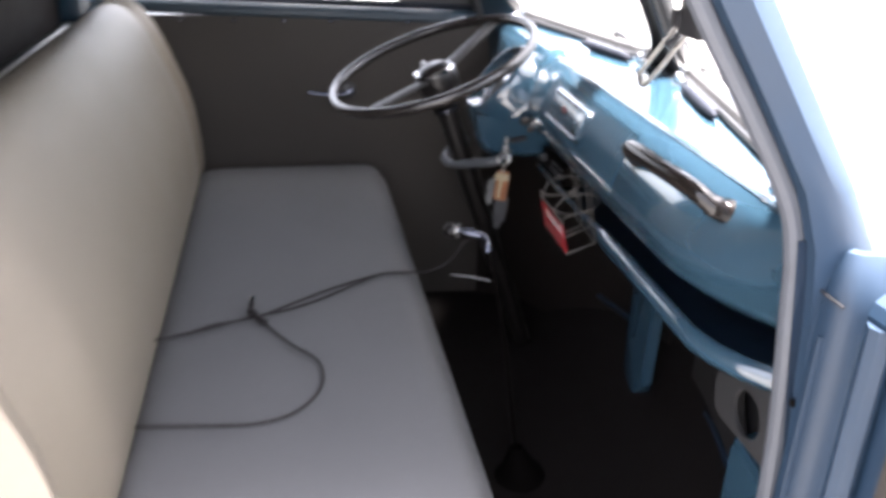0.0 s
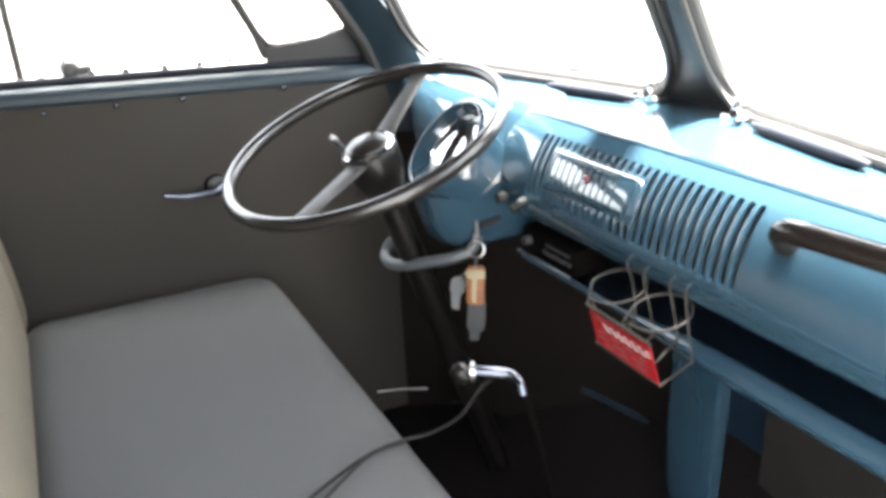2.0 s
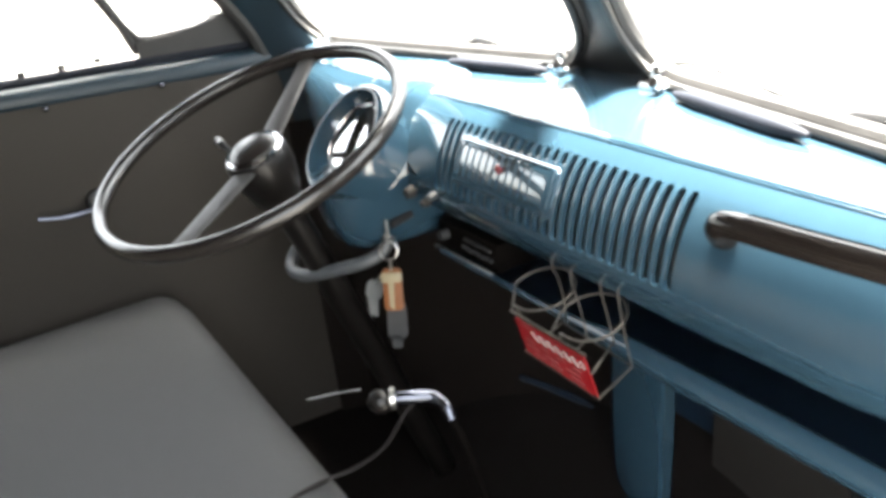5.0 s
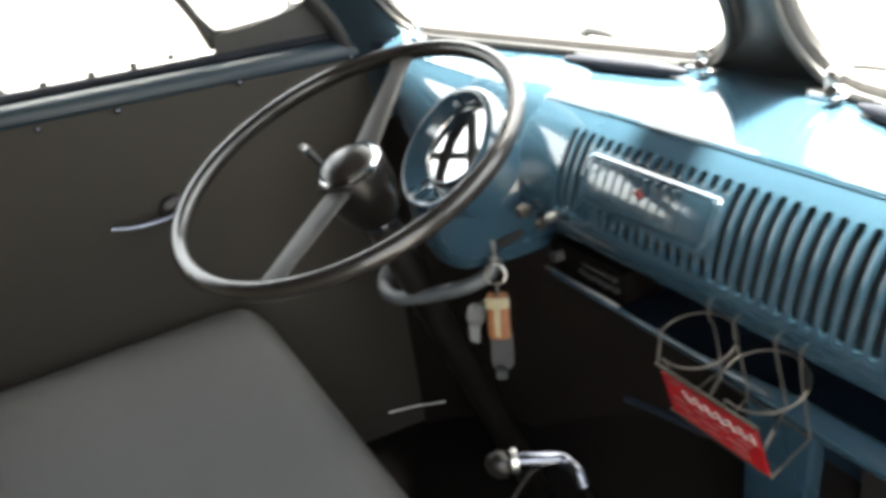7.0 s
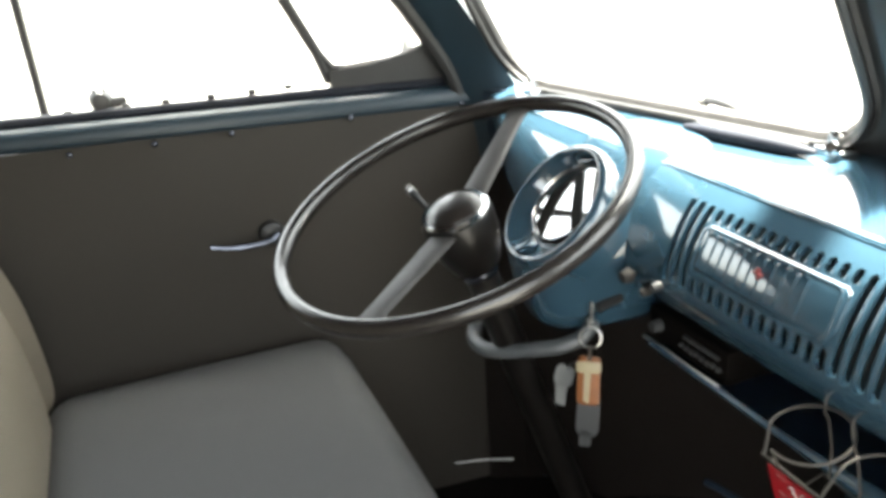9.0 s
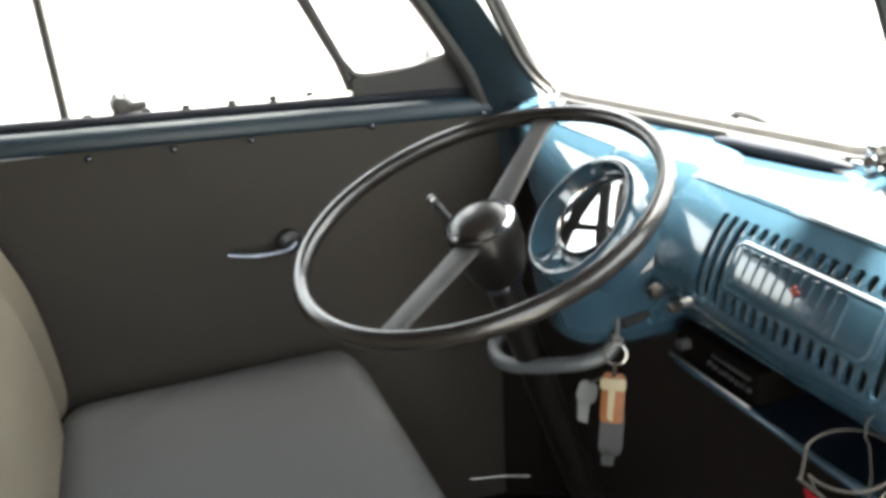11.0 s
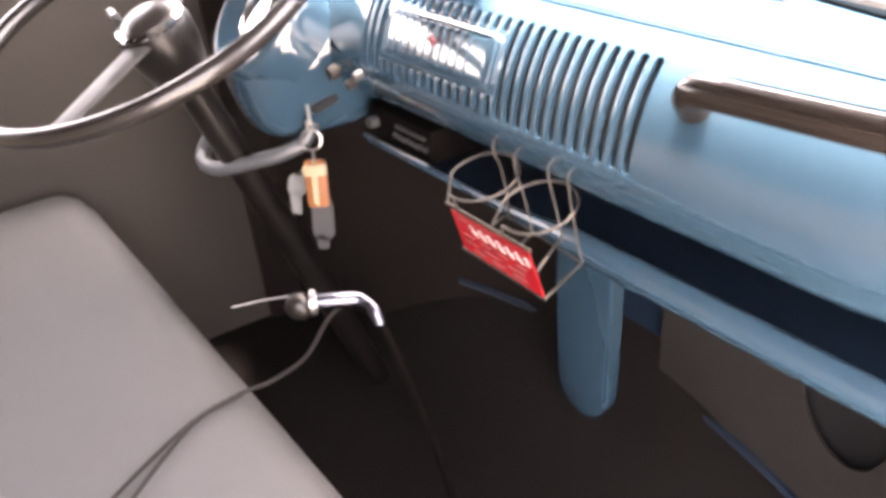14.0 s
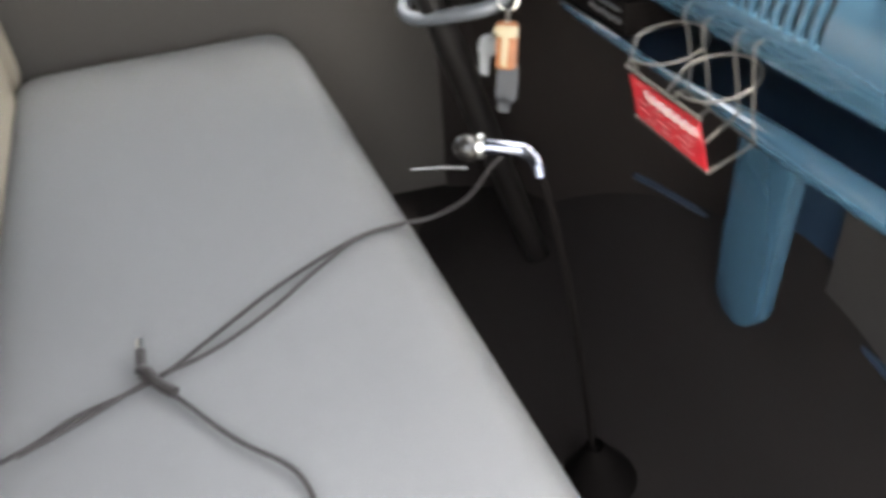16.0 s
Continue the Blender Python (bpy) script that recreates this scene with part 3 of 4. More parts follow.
for j, i in holes:
    for (ja, ia), (jb, ib), (jn, inb) in (((j, i), (j + 1, i), (j, i - 1)), ((j, i + 1), (j + 1, i + 1), (j, i + 1)), ((j, i), (j, i + 1), (j - 1, i)), ((j + 1, i), (j + 1, i + 1), (j + 1, i))):
        if (jn, inb) not in holes:
            bm.faces.new((verts[ja][ia], verts[jb][ib], inward(jb, ib), inward(ja, ia)))
part("dash_face", bm, BLUE, dashboard, "glossy blue enamel face with stamped slots", sharp=60)
rows = [[dash_point(x, s, -0.022) for x in (G0 - 0.01, G1 + 0.01)] for s in np.linspace(0.004, 0.14, 14)]
part("grille_backing", slab(rows, (0, 0.004, 0)), DARK, dashboard, "black backing behind the slots")

# ledge between the crease and the windscreens
xs = np.linspace(CX - 0.645, CX + 0.645, 41)
rows = []
for t in [0, 0.03, 0.06, 0.1, 0.14, 0.18, 0.22, 0.26, 0.3, 0.4, 0.55, 0.7, 0.85, 1]:
    r = []
    for x in xs:
        yb = screen_y(x, BASE_Z) + 0.022
        y = 0.535 * (1 - t) + yb * t
        z = 0.860 + 0.016 * (1 - (1 - t) ** 1.6)
        r.append((x, y, z))
    rows.append(r)
part("ledge", slab(rows, (0, 0, -0.012)), BLUE, dashboard, "glossy blue ledge under the windscreens")
part("crease_bead", tube([dash_point(x, 0.0) + Vector((0, 0.004, -0.001)) for x in np.linspace(-0.21, 0.63, 20)], 0.0055, 8), BLUE, dashboard)
# blank panel in the grille: rounded plate, fine ribs, red badge
rows = []
PX0, PX1 = G0 + 3.1 * PITCH, G0 + 15.9 * PITCH
for s in np.linspace(MID0 + 0.001, MID1 - 0.001, 11):
    v = (s - MID0) / (MID1 - MID0) * 2 - 1
    inset = 0.010 * (1 - math.sqrt(max(0, 1 - max(0, abs(v) - 0.6) ** 2 / 0.16)))
    rows.append([dash_point(x, s, 0.0015 + 0.0035 * min(1, 5 * min((x - PX0 + 0.0005), (PX1 - x + 0.0005)) / 0.01, 5 * (1 - abs(v) + 0.02))) for x in np.linspace(PX0 + inset, PX1 - inset, 24)])
blank = part("blanking_panel", slab(rows, (0, 0.006, 0)), BLUE, dashboard, "raised blue radio blanking panel with ribs")
CELL = 0.0130
for k in range(10):
    x0, top, foot = PX0 + 0.012 + k * CELL, MID0 + 0.0105, MID1 - 0.0085
    arch = [(x0, foot), (x0, top + 0.012), (x0, top)] + [(x0 + CELL * (0.5 - 0.5 * math.cos(a)), top - 0.0045 * math.sin(a)) for a in np.linspace(0.3, math.pi - 0.3, 6)]
    arch += [(x0 + CELL, top)] if k < 9 else [(x0 + CELL, top), (x0 + CELL, top + 0.012), (x0 + CELL, foot)]
    part("ridge", tube([dash_point(x, q, 0.0053) for x, q in arch], 0.0012, 6), BLUE, blank)
edge_line = []
for u, v in round_rect(PX1 - PX0 - 0.008, MID1 - MID0 - 0.006, 0.009, 5):
    edge_line.append(dash_point((PX0 + PX1) / 2 + u, (MID0 + MID1) / 2 - v, 0.0048))
part("panel_rim", tube(edge_line, 0.0011, 6, closed=True), BLUE, blank, "raised rounded rim")
bd = dash_point(-0.008, 0.064, 0.008)
part("badge", joined(box(bd - Vector((0.0055, 0.002, 0.0017)), bd + Vector((0.0055, 0.002, 0.0017)), 0.001), box(bd - Vector((0.0017, 0.002, 0.0055)), bd + Vector((0.0017, 0.002, 0.0055)), 0.001)), REDPT, blank, "small red badge")
# knobs under the dash by the pod
for x, yk, zk, rr, mt in ((-0.190, 0.494, 0.747, 0.0085, KICK), (-0.163, 0.500, 0.738, 0.0062, KICK), (-0.139, 0.497, 0.754, 0.0052, DIM)):
    m = frame_at((x, yk, zk), (0, -1, -0.15))
    part("dash_knob", lathe([(0, 0.026), (rr * 0.8, 0.025), (rr, 0.020), (rr, 0.014), (rr * 0.4, 0.012), (rr * 0.4, -0.01)], m, 16), mt, dashboard, "small grey plastic knob" if mt is DIM else "dark brown knob")
# screen demister slots
for x0, y0, x1, y1 in ((-0.268, 0.604, -0.100, 0.640), (0.102, 0.645, 0.290, 0.606)):
    line = lambda dz, dy: [(x0 + (x1 - x0) * t, y0 + (y1 - y0) * t + dy, 0.8795 + dz) for t in np.linspace(0, 1, 14)]
    duct = part("demister_duct", tube(line(0.0, 0.0), [0.003, 0.006, 0.008] + [0.009] * 8 + [0.008, 0.006, 0.003], 12, flat=0.9), CHANNEL, dashboard, "dark rounded demister outlet")
    part("duct_edge", tube(line(0.0070, 0.004)[1:-1], 0.0011, 6), STEEL, duct, "thin bright edge")

# instrument pod round the column
PODX = -0.292
POD = [(0.652, 0.436, 0.042), (0.656, 0.420, 0.052), (0.668, 0.408, 0.060), (0.69, 0.399, 0.067), (0.715, 0.393, 0.074), (0.738, 0.390, 0.080), (0.750, 0.396, 0.086), (0.766, 0.436, 0.092), (0.80, 0.474, 0.099), (0.825, 0.494, 0.101), (0.85, 0.512, 0.097), (0.866, 0.526, 0.089), (0.874, 0.543, 0.073), (0.877, 0.556, 0.052)]
rows = []
N = 25
for z, yf, hw in POD:
    r = []
    for k in range(N):
        a = math.pi * k / (N - 1)
        cs, sn = math.cos(a), math.sin(a)
        r.append((PODX - hw * math.copysign(abs(cs) ** 0.72, cs), 0.60 - (0.60 - yf) * sn ** 0.48, z))
    rows.append(r)
pod = part("instrument_pod", grid(rows, cap=True), BLUE, dashboard, "rounded blue instrument housing", sharp=50)
nrm = Vector((0.0, -0.72, 0.69)).normalized()
pm = frame_at(Vector((PODX, 0.462, 0.815)) + nrm * 0.008, nrm, (1, 0, 0))
hm0 = pm @ Matrix.Translation((0.004, -0.010, 0))
rows = [[] for _ in range(11)]
for k in range(64):
    a = 2 * math.pi * k / 64
    b = (0.5 - 0.5 * math.sin(a)) ** 1.5            # 0 above the dial, 1 below it
    crest, hc = 0.062 + 0.024 * b, 0.012 - 0.007 * b
    prof = [(0.0515, -0.030), (0.0532, -0.014), (0.0550 + 0.004 * b, -0.007 - 0.002 * b), (0.0575 + 0.015 * b, 0.003 - 0.006 * b), (crest - 0.0032, hc - 0.0022), (crest, hc), (crest + 0.004, hc - 0.0012),
            (crest + 0.0075, hc - 0.0055), (crest + 0.0095, hc - 0.013), (crest + 0.0105, hc - 0.026), (crest + 0.010, -0.050)]
    for r, (rad, h) in zip(rows, prof):
        r.append(hm0 @ Vector((rad * math.cos(a), rad * math.sin(a), h)))
part("dial_hood", grid(rows, close_u=True), BLUE, pod, "deep egg-shaped blue hood round the dial", sharp=70)
dm = pm @ Matrix.Translation((0.004, -0.010, -0.0125))
part("dial_face", lathe([(0, -0.004), (0.0520, -0.004), (0.0520, -0.008)], dm), DIAL, pod, "black speedometer dial")
part("dial_bezel", lathe([(0.0530, 0.000), (0.0530, 0.005), (0.0512, 0.0060), (0.0498, 0.004), (0.0498, -0.003)], dm, 40), CHROME, pod, "chrome bezel")
part("dial_glass", lathe([(0, 0.0030), (0.025, 0.0029), (0.0505, 0.0025)], dm, 40), DIAL_GLASS, pod, "flat dial glass")
part("dial_needle", box(dm @ Vector((0, -0.006, -0.001)) - Vector((0.0015, 0.001, 0.02)), dm @ Vector((0, -0.006, -0.001)) + Vector((0.0015, 0.001, 0.004)), 0.0005), WHITE, pod)

# ---- parcel shelf ----
shelf = thing("parcel_shelf", "blue painted steel parcel shelf under the dashboard", "shelf", (0.2, 0.6, 0.62))


def lip_y(x):
    k = max(0.0, (x - 0.47) / 0.15)
    return 0.518 + 0.085 * k * k


xs = np.linspace(-0.20, 0.63, 24)
rows = [[(x, lip_y(x) + 0.004, 0.642) for x in xs], [(x, lip_y(x) + 0.03, 0.633) for x in xs], [(x, nose_y(x) - 0.02, 0.630) for x in xs]]
part("shelf_floor", slab(rows, (0, 0, -0.008)), BLUE_SHADE, shelf)
part("shelf_lip", tube([(x, lip_y(x), interp(x, ((0.03, 0.644), (0.16, 0.648)))) for x in xs], [interp(x, ((0.03, 0.004), (0.09, 0.007), (0.16, 0.012), (0.3, 0.0125))) for x in xs], 12, flat=1.25), BLUE, shelf, "rolled blue front lip")

# brace between shelf and floor, a rounded blue blade
outline = [(-0.046, 0.205)] + [(-0.046 + 0.0, -0.06)] + [(0.046 * math.cos(a), -0.135 + 0.05 * math.sin(a)) for a in np.linspace(math.pi, 2 * math.pi, 9)] + [(0.050, -0.06), (0.060, 0.205)]
bm = plate(outline, Matrix.Translation((0.006, 0.695, 0.425)) @ Matrix.Rotation(radians(90), 4, "X"), 0.022, 0.006)
brace = thing("shelf_brace", "blue rounded steel brace below the parcel shelf", "brace", (0.006, 0.69, 0.28))
part("blade", bm, BLUE, brace)
part("flange", box((-0.045, 0.660, 0.611), (0.070, 0.708, 0.621), 0.003), BLUE, brace, "folded top flange")
for xb in (-0.028, 0.052):
    part("bolt", lathe([(0, 0.006), (0.006, 0.005), (0.007, 0)], frame_at((xb, 0.672, 0.612), (0, 0, -1)), 8), STEEL, brace, "steel bolt")

# black radio and heater box on the shelf beside the pod
radio = thing("radio", "black under-dash radio with a row of small buttons", "radio", (-0.12, 0.58, 0.64))
part("case", box((-0.215, 0.526, 0.645), (-0.078, 0.66, 0.686), 0.004), BLACK, radio)
part("front_rail", tube([(-0.215, 0.518, 0.647), (-0.078, 0.518, 0.649)], 0.0024, 6), STEEL, radio, "thin bright rail")
btn = part("button", box((-0.155, 0.522, 0.660), (-0.150, 0.527, 0.665), 0.001), DIM, radio)
for k in range(1, 8):
    dup(btn, (0.0090 * k, 0, -0.0008 * (k % 3)))
part("scale_window", box((-0.150, 0.523, 0.672), (-0.090, 0.527, 0.676), 0.001), DIM, radio, "dim tuning scale")
part("tuning_knob", lathe([(0, 0.014), (0.007, 0.013), (0.008, 0.0)], frame_at((-0.195, 0.527, 0.668), (0, -1, 0)), 14), DIM, radio, "dark tuning knob")

# kick panels of brown fibreboard along the nose, with speaker holes at the passenger's side


def kick(x0, x1, z0, z1, holes, name, label, mat=KICK):
    nx, nz = 44, 30
    bm = bmesh.new()
    vs = []
    for j in range(nz + 1):
        z = z0 + (z1 - z0) * j / nz
        r = []
        for i in range(nx + 1):
            x = x0 + (x1 - x0) * i / nx
            p = Vector((x, 0, z))
            for cx, cz, ra, rb in holes:
                d = math.hypot((x - cx) / ra, (z - cz) / rb)
                if 0.72 < d < 1.28:
                    p.x, p.z = cx + (x - cx) / d, cz + (z - cz) / d
            p.y = nose_y(p.x) - 0.022
            r.append(bm.verts.new(p))
        vs.append(r)
    for j in range(nz):
        for i in range(nx):
            q = (vs[j][i], vs[j][i + 1], vs[j + 1][i + 1], vs[j + 1][i])
            c = sum((v.co for v in q), Vector()) / 4
            if any(math.hypot((c.x - cx) / ra, (c.z - cz) / rb) < 1 for cx, cz, ra, rb in holes):
                continue
            bm.faces.new(q)
    bmesh.ops.remove_doubles(bm, verts=bm.verts, dist=0.0004)
    ret = bmesh.ops.extrude_face_region(bm, geom=list(bm.faces))
    for v in ret["geom"]:
        if isinstance(v, bmesh.types.BMVert):
            v.co.y += 0.005
    return tagged(part(name, bm, mat), label, "panel")


kick_r = kick(0.055, 0.60, 0.275, 0.60, [(0.335, 0.46, 0.062, 0.085)], "kick_panel", "brown fibreboard kick panel with a speaker hole")
kick_l = kick(-0.66, -0.06, 0.14, 0.64, [], "kick_panel", "plain fibreboard kick panel under the dash, darkened as footwell shade", KICK_SHADE)
rows = [[(-0.683, 0.512, z), (-0.668, 0.55, z), (-0.640, 0.60, z)] for z in (0.12, 0.40, 0.74)]
part("side_board", slab(rows, (-0.006, 0, 0)), KICK_SHADE, kick_l, "board over the pillar foot, darkened as footwell shade")
part("speaker_cloth", slab([[(x, nose_y(x) - 0.010, z) for x in np.linspace(0.24, 0.55, 10)] for z in (0.33, 0.58)], (0, 0.003, 0)), DARK, kick_r, "black cloth behind the holes")
part("kick_rail", tube([(x, nose_y(x) - 0.024, 0.272) for x in np.linspace(-0.34, 0.60, 26)], 0.006, 6), BLUE_SHADE, kick_r, "blue lower rail")
# grey side plate with a round hole below the shelf's end
hc, hr = Vector((0.518, 0.590, 0.550)), 0.032
inner_r, outer_r = [], []
for k in range(40):
    a = 2 * math.pi * k / 40
    u, w = math.cos(a), math.sin(a)
    xl, xr, zl, zh = (-0.070 - 0.012 * math.cos(3 * w)), 0.115, -0.042, 0.062
    m = min((xr if u > 0 else -xl) / max(abs(u), 1e-6), (zh if w > 0 else -zl) / max(abs(w), 1e-6))
    inner_r.append(hc + Vector((hr * u, 0, hr * w)))
    outer_r.append(hc + Vector((m * u, 0, m * w)))
bm = grid([outer_r, [lerp(o, i, 0.9) for o, i in zip(outer_r, inner_r)], inner_r, [p + Vector((0, 0.006, 0)) for p in inner_r], [p + Vector((0, 0.006, 0)) for p in outer_r]], close_u=True, close_v=True)
tagged(part("side_plate", bm, PLATE), "grey steel side plate with a round hole", "plate")

# wheel arch step in the passenger's corner
rows = [[(0.492, 0.597, 0.13), (0.66, 0.57, 0.13)], [(0.492, 0.595, 0.478), (0.66, 0.573, 0.478)], [(0.495, 0.599, 0.499), (0.66, 0.580, 0.499)], [(0.50, 0.64, 0.506), (0.68, 0.62, 0.506)]]
tagged(part("wheel_arch", slab(rows, (0, 0.01, -0.01)), BLUE), "blue painted wheel arch step by the door", "wheel arch", kind="structure")

# thin bright threshold strip under the driver's door
part("threshold", tube([(-0.688, 0.44, 0.176), (-0.678, 0.50, 0.170), (-0.666, 0.550, 0.162)], [0.0008, 0.0014, 0.0022], 6), STEEL, door_1, "thin worn steel strip")

# ---- bench seat ----
seat = thing("bench_seat", "wide bench cushion in smooth grey vinyl", "seat", (-0.02, 0.03, 0.12))
bm = cushion((-0.715, -0.215, 0.36), (0.64, 0.264, 0.500), 0.060, 0.020, 26)
for v in bm.verts:                       # the two front corners are rounded in plan
    for s, x0 in ((-1, -0.715), (1, 0.64)):
        dx, dy = max(0.0, s * (v.co.x - x0) + 0.085), max(0.0, v.co.y - 0.179)
        over = math.hypot(dx, dy) - 0.085
        if dx and dy and over > 0:
            v.co.x -= s * dx * over / (over + 0.085)
            v.co.y -= dy * over / (over + 0.085)
part("cushion", bm, SEAT, seat)
part("seat_box", box((-0.66, -0.30, 0.12), (0.62, 0.19, 0.37), 0.01), MAT_BLACK, seat, "black seat box")
backrest = thing("seat_backrest", "thick bench backrest in pale cream vinyl", "backrest", (-0.02, -0.30, 0.49))
PROFILE = smooth_path([(0, -0.215, 0.462), (0, -0.188, 0.49), (0, -0.186, 0.56), (0, -0.199, 0.67), (0, -0.229, 0.765), (0, -0.265, 0.848), (0, -0.300, 0.893), (0, -0.335, 0.905), (0, -0.372, 0.892), (0, -0.388, 0.85), (0, -0.37, 0.70), (0, -0.345, 0.52), (0, -0.32, 0.465), (0, -0.27, 0.455)], 4, closed=True)
mid = Vector((0, -0.295, 0.67))
rows = []
for k in range(9):
    a = math.pi / 2 * k / 8
    rows.append((-0.715 + 0.055 * (1 - math.sin(a)), 1 - 0.20 * (1 - math.cos(math.pi / 2 - a))))
rows = sorted(rows) + [(x, 1.0) for x in np.linspace(-0.60, 0.52, 12)]
rows += [(CX * 2 - x, s) for x, s in reversed(rows[:9])]
bm = grid([[Vector((x, 0, 0)) + mid + (p - mid) * s for p in PROFILE] for x, s in rows], close_u=True, cap=True)
part("cushion", bm, BACK, backrest, sharp=70)
part("rear_rail", tube([(-0.52, -0.409, 0.868), (0.0, -0.409, 0.867), (0.58, -0.409, 0.866)], 0.0065, 8), STEEL, backrest, "bright metal rail behind the cushion")
part("back_board", box((-0.66, -0.452, 0.46), (0.58, -0.385, 0.86), 0.012), DARK, backrest, "dark backing board")

# ---- steering ----
TILT = radians(19.8)
WN = Vector((0.078, -math.sin(TILT), math.cos(TILT))).normalized()
WC = Vector((-0.286, 0.308, 0.837))
wm = frame_at(WC, WN, (1, 0, 0))
wheel = thing("steering_wheel", "large two-spoke steering wheel with a worn dark rim", "steering wheel", WC)
R = 0.2045
rim = [wm @ Vector((R * math.cos(a), R * math.sin(a), 0)) for a in np.linspace(0, 2 * math.pi, 97)[:-1]]
part("rim", tube(rim, 0.0095, 14, closed=True, flat=1.15, up=WN), WHEEL, wheel, "worn dark bakelite rim")
d = (wm.inverted() @ Vector((-0.405, 0.457, 0.887)))
SA = math.atan2(d.y, d.x)
for k in range(2):
    a = SA + math.pi * k
    u, w = Vector((math.cos(a), math.sin(a), 0)), Vector((-math.sin(a), math.cos(a), 0))
    rows = []
    for t in np.linspace(0, 1, 12):
        rr = 0.022 + t * (R - 0.024)
        hw = 0.0185 - 0.0055 * t + 0.010 * max(0, t - 0.88) / 0.12 * 0.6
        h = -0.026 + 0.022 * t
        th = 0.004
        rows.append([wm @ (u * rr + w * (hw * cx) + Vector((0, 0, h + th * cz))) for cx, cz in ((-1, 0), (-0.8, 0.8), (-0.3, 1.15), (0.3, 1.15), (0.8, 0.8), (1, 0), (0.8, -0.8), (-0.8, -0.8))])
    part("spoke", grid(rows, close_u=True, cap=True), SPOKE, wheel, "grey enamelled spoke")
hm = wm @ Matrix.Translation((0, 0, -0.014))
hub = part("hub", lathe([(0.021, -0.078), (0.030, -0.074), (0.036, -0.058), (0.0415, -0.034), (0.042, -0.010), (0.039, -0.002), (0.036, 0.0)], hm, 32), HUBCAP, wheel, "glossy black hub shroud")
part("horn_button", lathe([(0, 0.013), (0.014, 0.0125), (0.025, 0.0095), (0.032, 0.004), (0.034, -0.003)], hm, 32), HORN, hub, "domed brown horn button")
part("horn_ring", lathe([(0.0335, 0.002), (0.0375, 0.003), (0.0400, 0.000), (0.0395, -0.004), (0.0335, -0.002)], hm, 32), CHROME, hub, "chrome ring")
column = thing("steering_column", "black steering column running down to the floor", "column", WC + Vector((0, 0.25, -0.6)))
part("tube", tube([WC - WN * 0.07, WC - WN * 0.42, WC - WN * 0.715], 0.0205, 16), HUBCAP, column)
part("collar", lathe([(0.0205, 0), (0.0235, 0.002), (0.0240, 0.006), (0.0235, 0.010), (0.0205, 0.012)], frame_at(WC - WN * 0.104, WN), 24), SHANK, column, "bright worn collar")
st = WC - WN * 0.055
part("signal_stalk", tube(smooth_path([st + Vector((-0.03, 0, 0)), (-0.385, 0.325, 0.785), (-0.432, 0.320, 0.797), (-0.455, 0.318, 0.802)], 4), [0.0035] * 8 + [0.0045] * 3 + [0.006, 0.006], 8), DARK, column, "short indicator stalk")
part("stalk_tip", lathe([(0, 0.016), (0.005, 0.014), (0.006, 0.0)], frame_at((-0.444, 0.319, 0.7995), (-0.9, -0.05, 0.25)), 12), STEEL, column, "worn stalk tip")
# bent support tube round the column
sup = [(-0.335, 0.395, 0.668), (-0.358, 0.375, 0.648), (-0.362, 0.361, 0.632), (-0.345, 0.352, 0.622), (-0.315, 0.357, 0.622), (-0.285, 0.375, 0.630), (-0.262, 0.395, 0.638), (-0.243, 0.420, 0.645), (-0.235, 0.445, 0.655), (-0.235, 0.46, 0.675)]
part("support_tube", tube(smooth_path(sup, 5), 0.0095, 12), TUBE, column, "grey bent support tube")
part("clamp", tube(smooth_path([(-0.318, 0.372, 0.690), (-0.312, 0.366, 0.676), (-0.300, 0.362, 0.660)], 3), 0.007, 8), CHROME, column, "bright clamp bolt")

# gear lever with knob and bright cranked shank
lever = thing("gear_lever", "cranked gear lever with a black knob and bright shank", "gear lever", (0.07, 0.42, 0.12))
part("knob", lathe([(0, 0.0145), (0.007, 0.0128), (0.0115, 0.008), (0.0135, 0.0), (0.0115, -0.008), (0.007, -0.012), (0.005, -0.016)], frame_at((0.016, 0.297, 0.610), (-0.35, -0.75, 0.45)), 24), HUBCAP, lever, "glossy black ball knob")
sh = smooth_path([(0.022, 0.308, 0.612), (0.032, 0.325, 0.611), (0.040, 0.345, 0.607), (0.050, 0.351, 0.604), (0.060, 0.352, 0.600), (0.067, 0.352, 0.589)], 5)
part("shank", tube(sh, [0.0078] * 14 + [0.0066] * 12, 12), SHANK, lever, "bright cranked shank")
part("ferrule", lathe([(0.0085, -0.003), (0.0125, -0.002), (0.0125, 0.003), (0.0085, 0.004)], frame_at((0.022, 0.308, 0.612), (0.45, 0.85, 0)), 16), STEEL, lever, "chrome ferrule")
part("rod", tube(smooth_path([(0.067, 0.352, 0.589), (0.074, 0.362, 0.55), (0.082, 0.39, 0.40), (0.085, 0.43, 0.12)], 5), 0.0042, 10), PITCH_BLACK, lever, "black lower rod")
part("boot", lathe([(0.05, 0.0), (0.045, 0.012), (0.03, 0.03), (0.022, 0.05), (0.012, 0.07)], frame_at((0.086, 0.432, FLOOR_Z), (0, -0.14, 1)), 20), PITCH_BLACK, lever, "ribbed rubber boot")
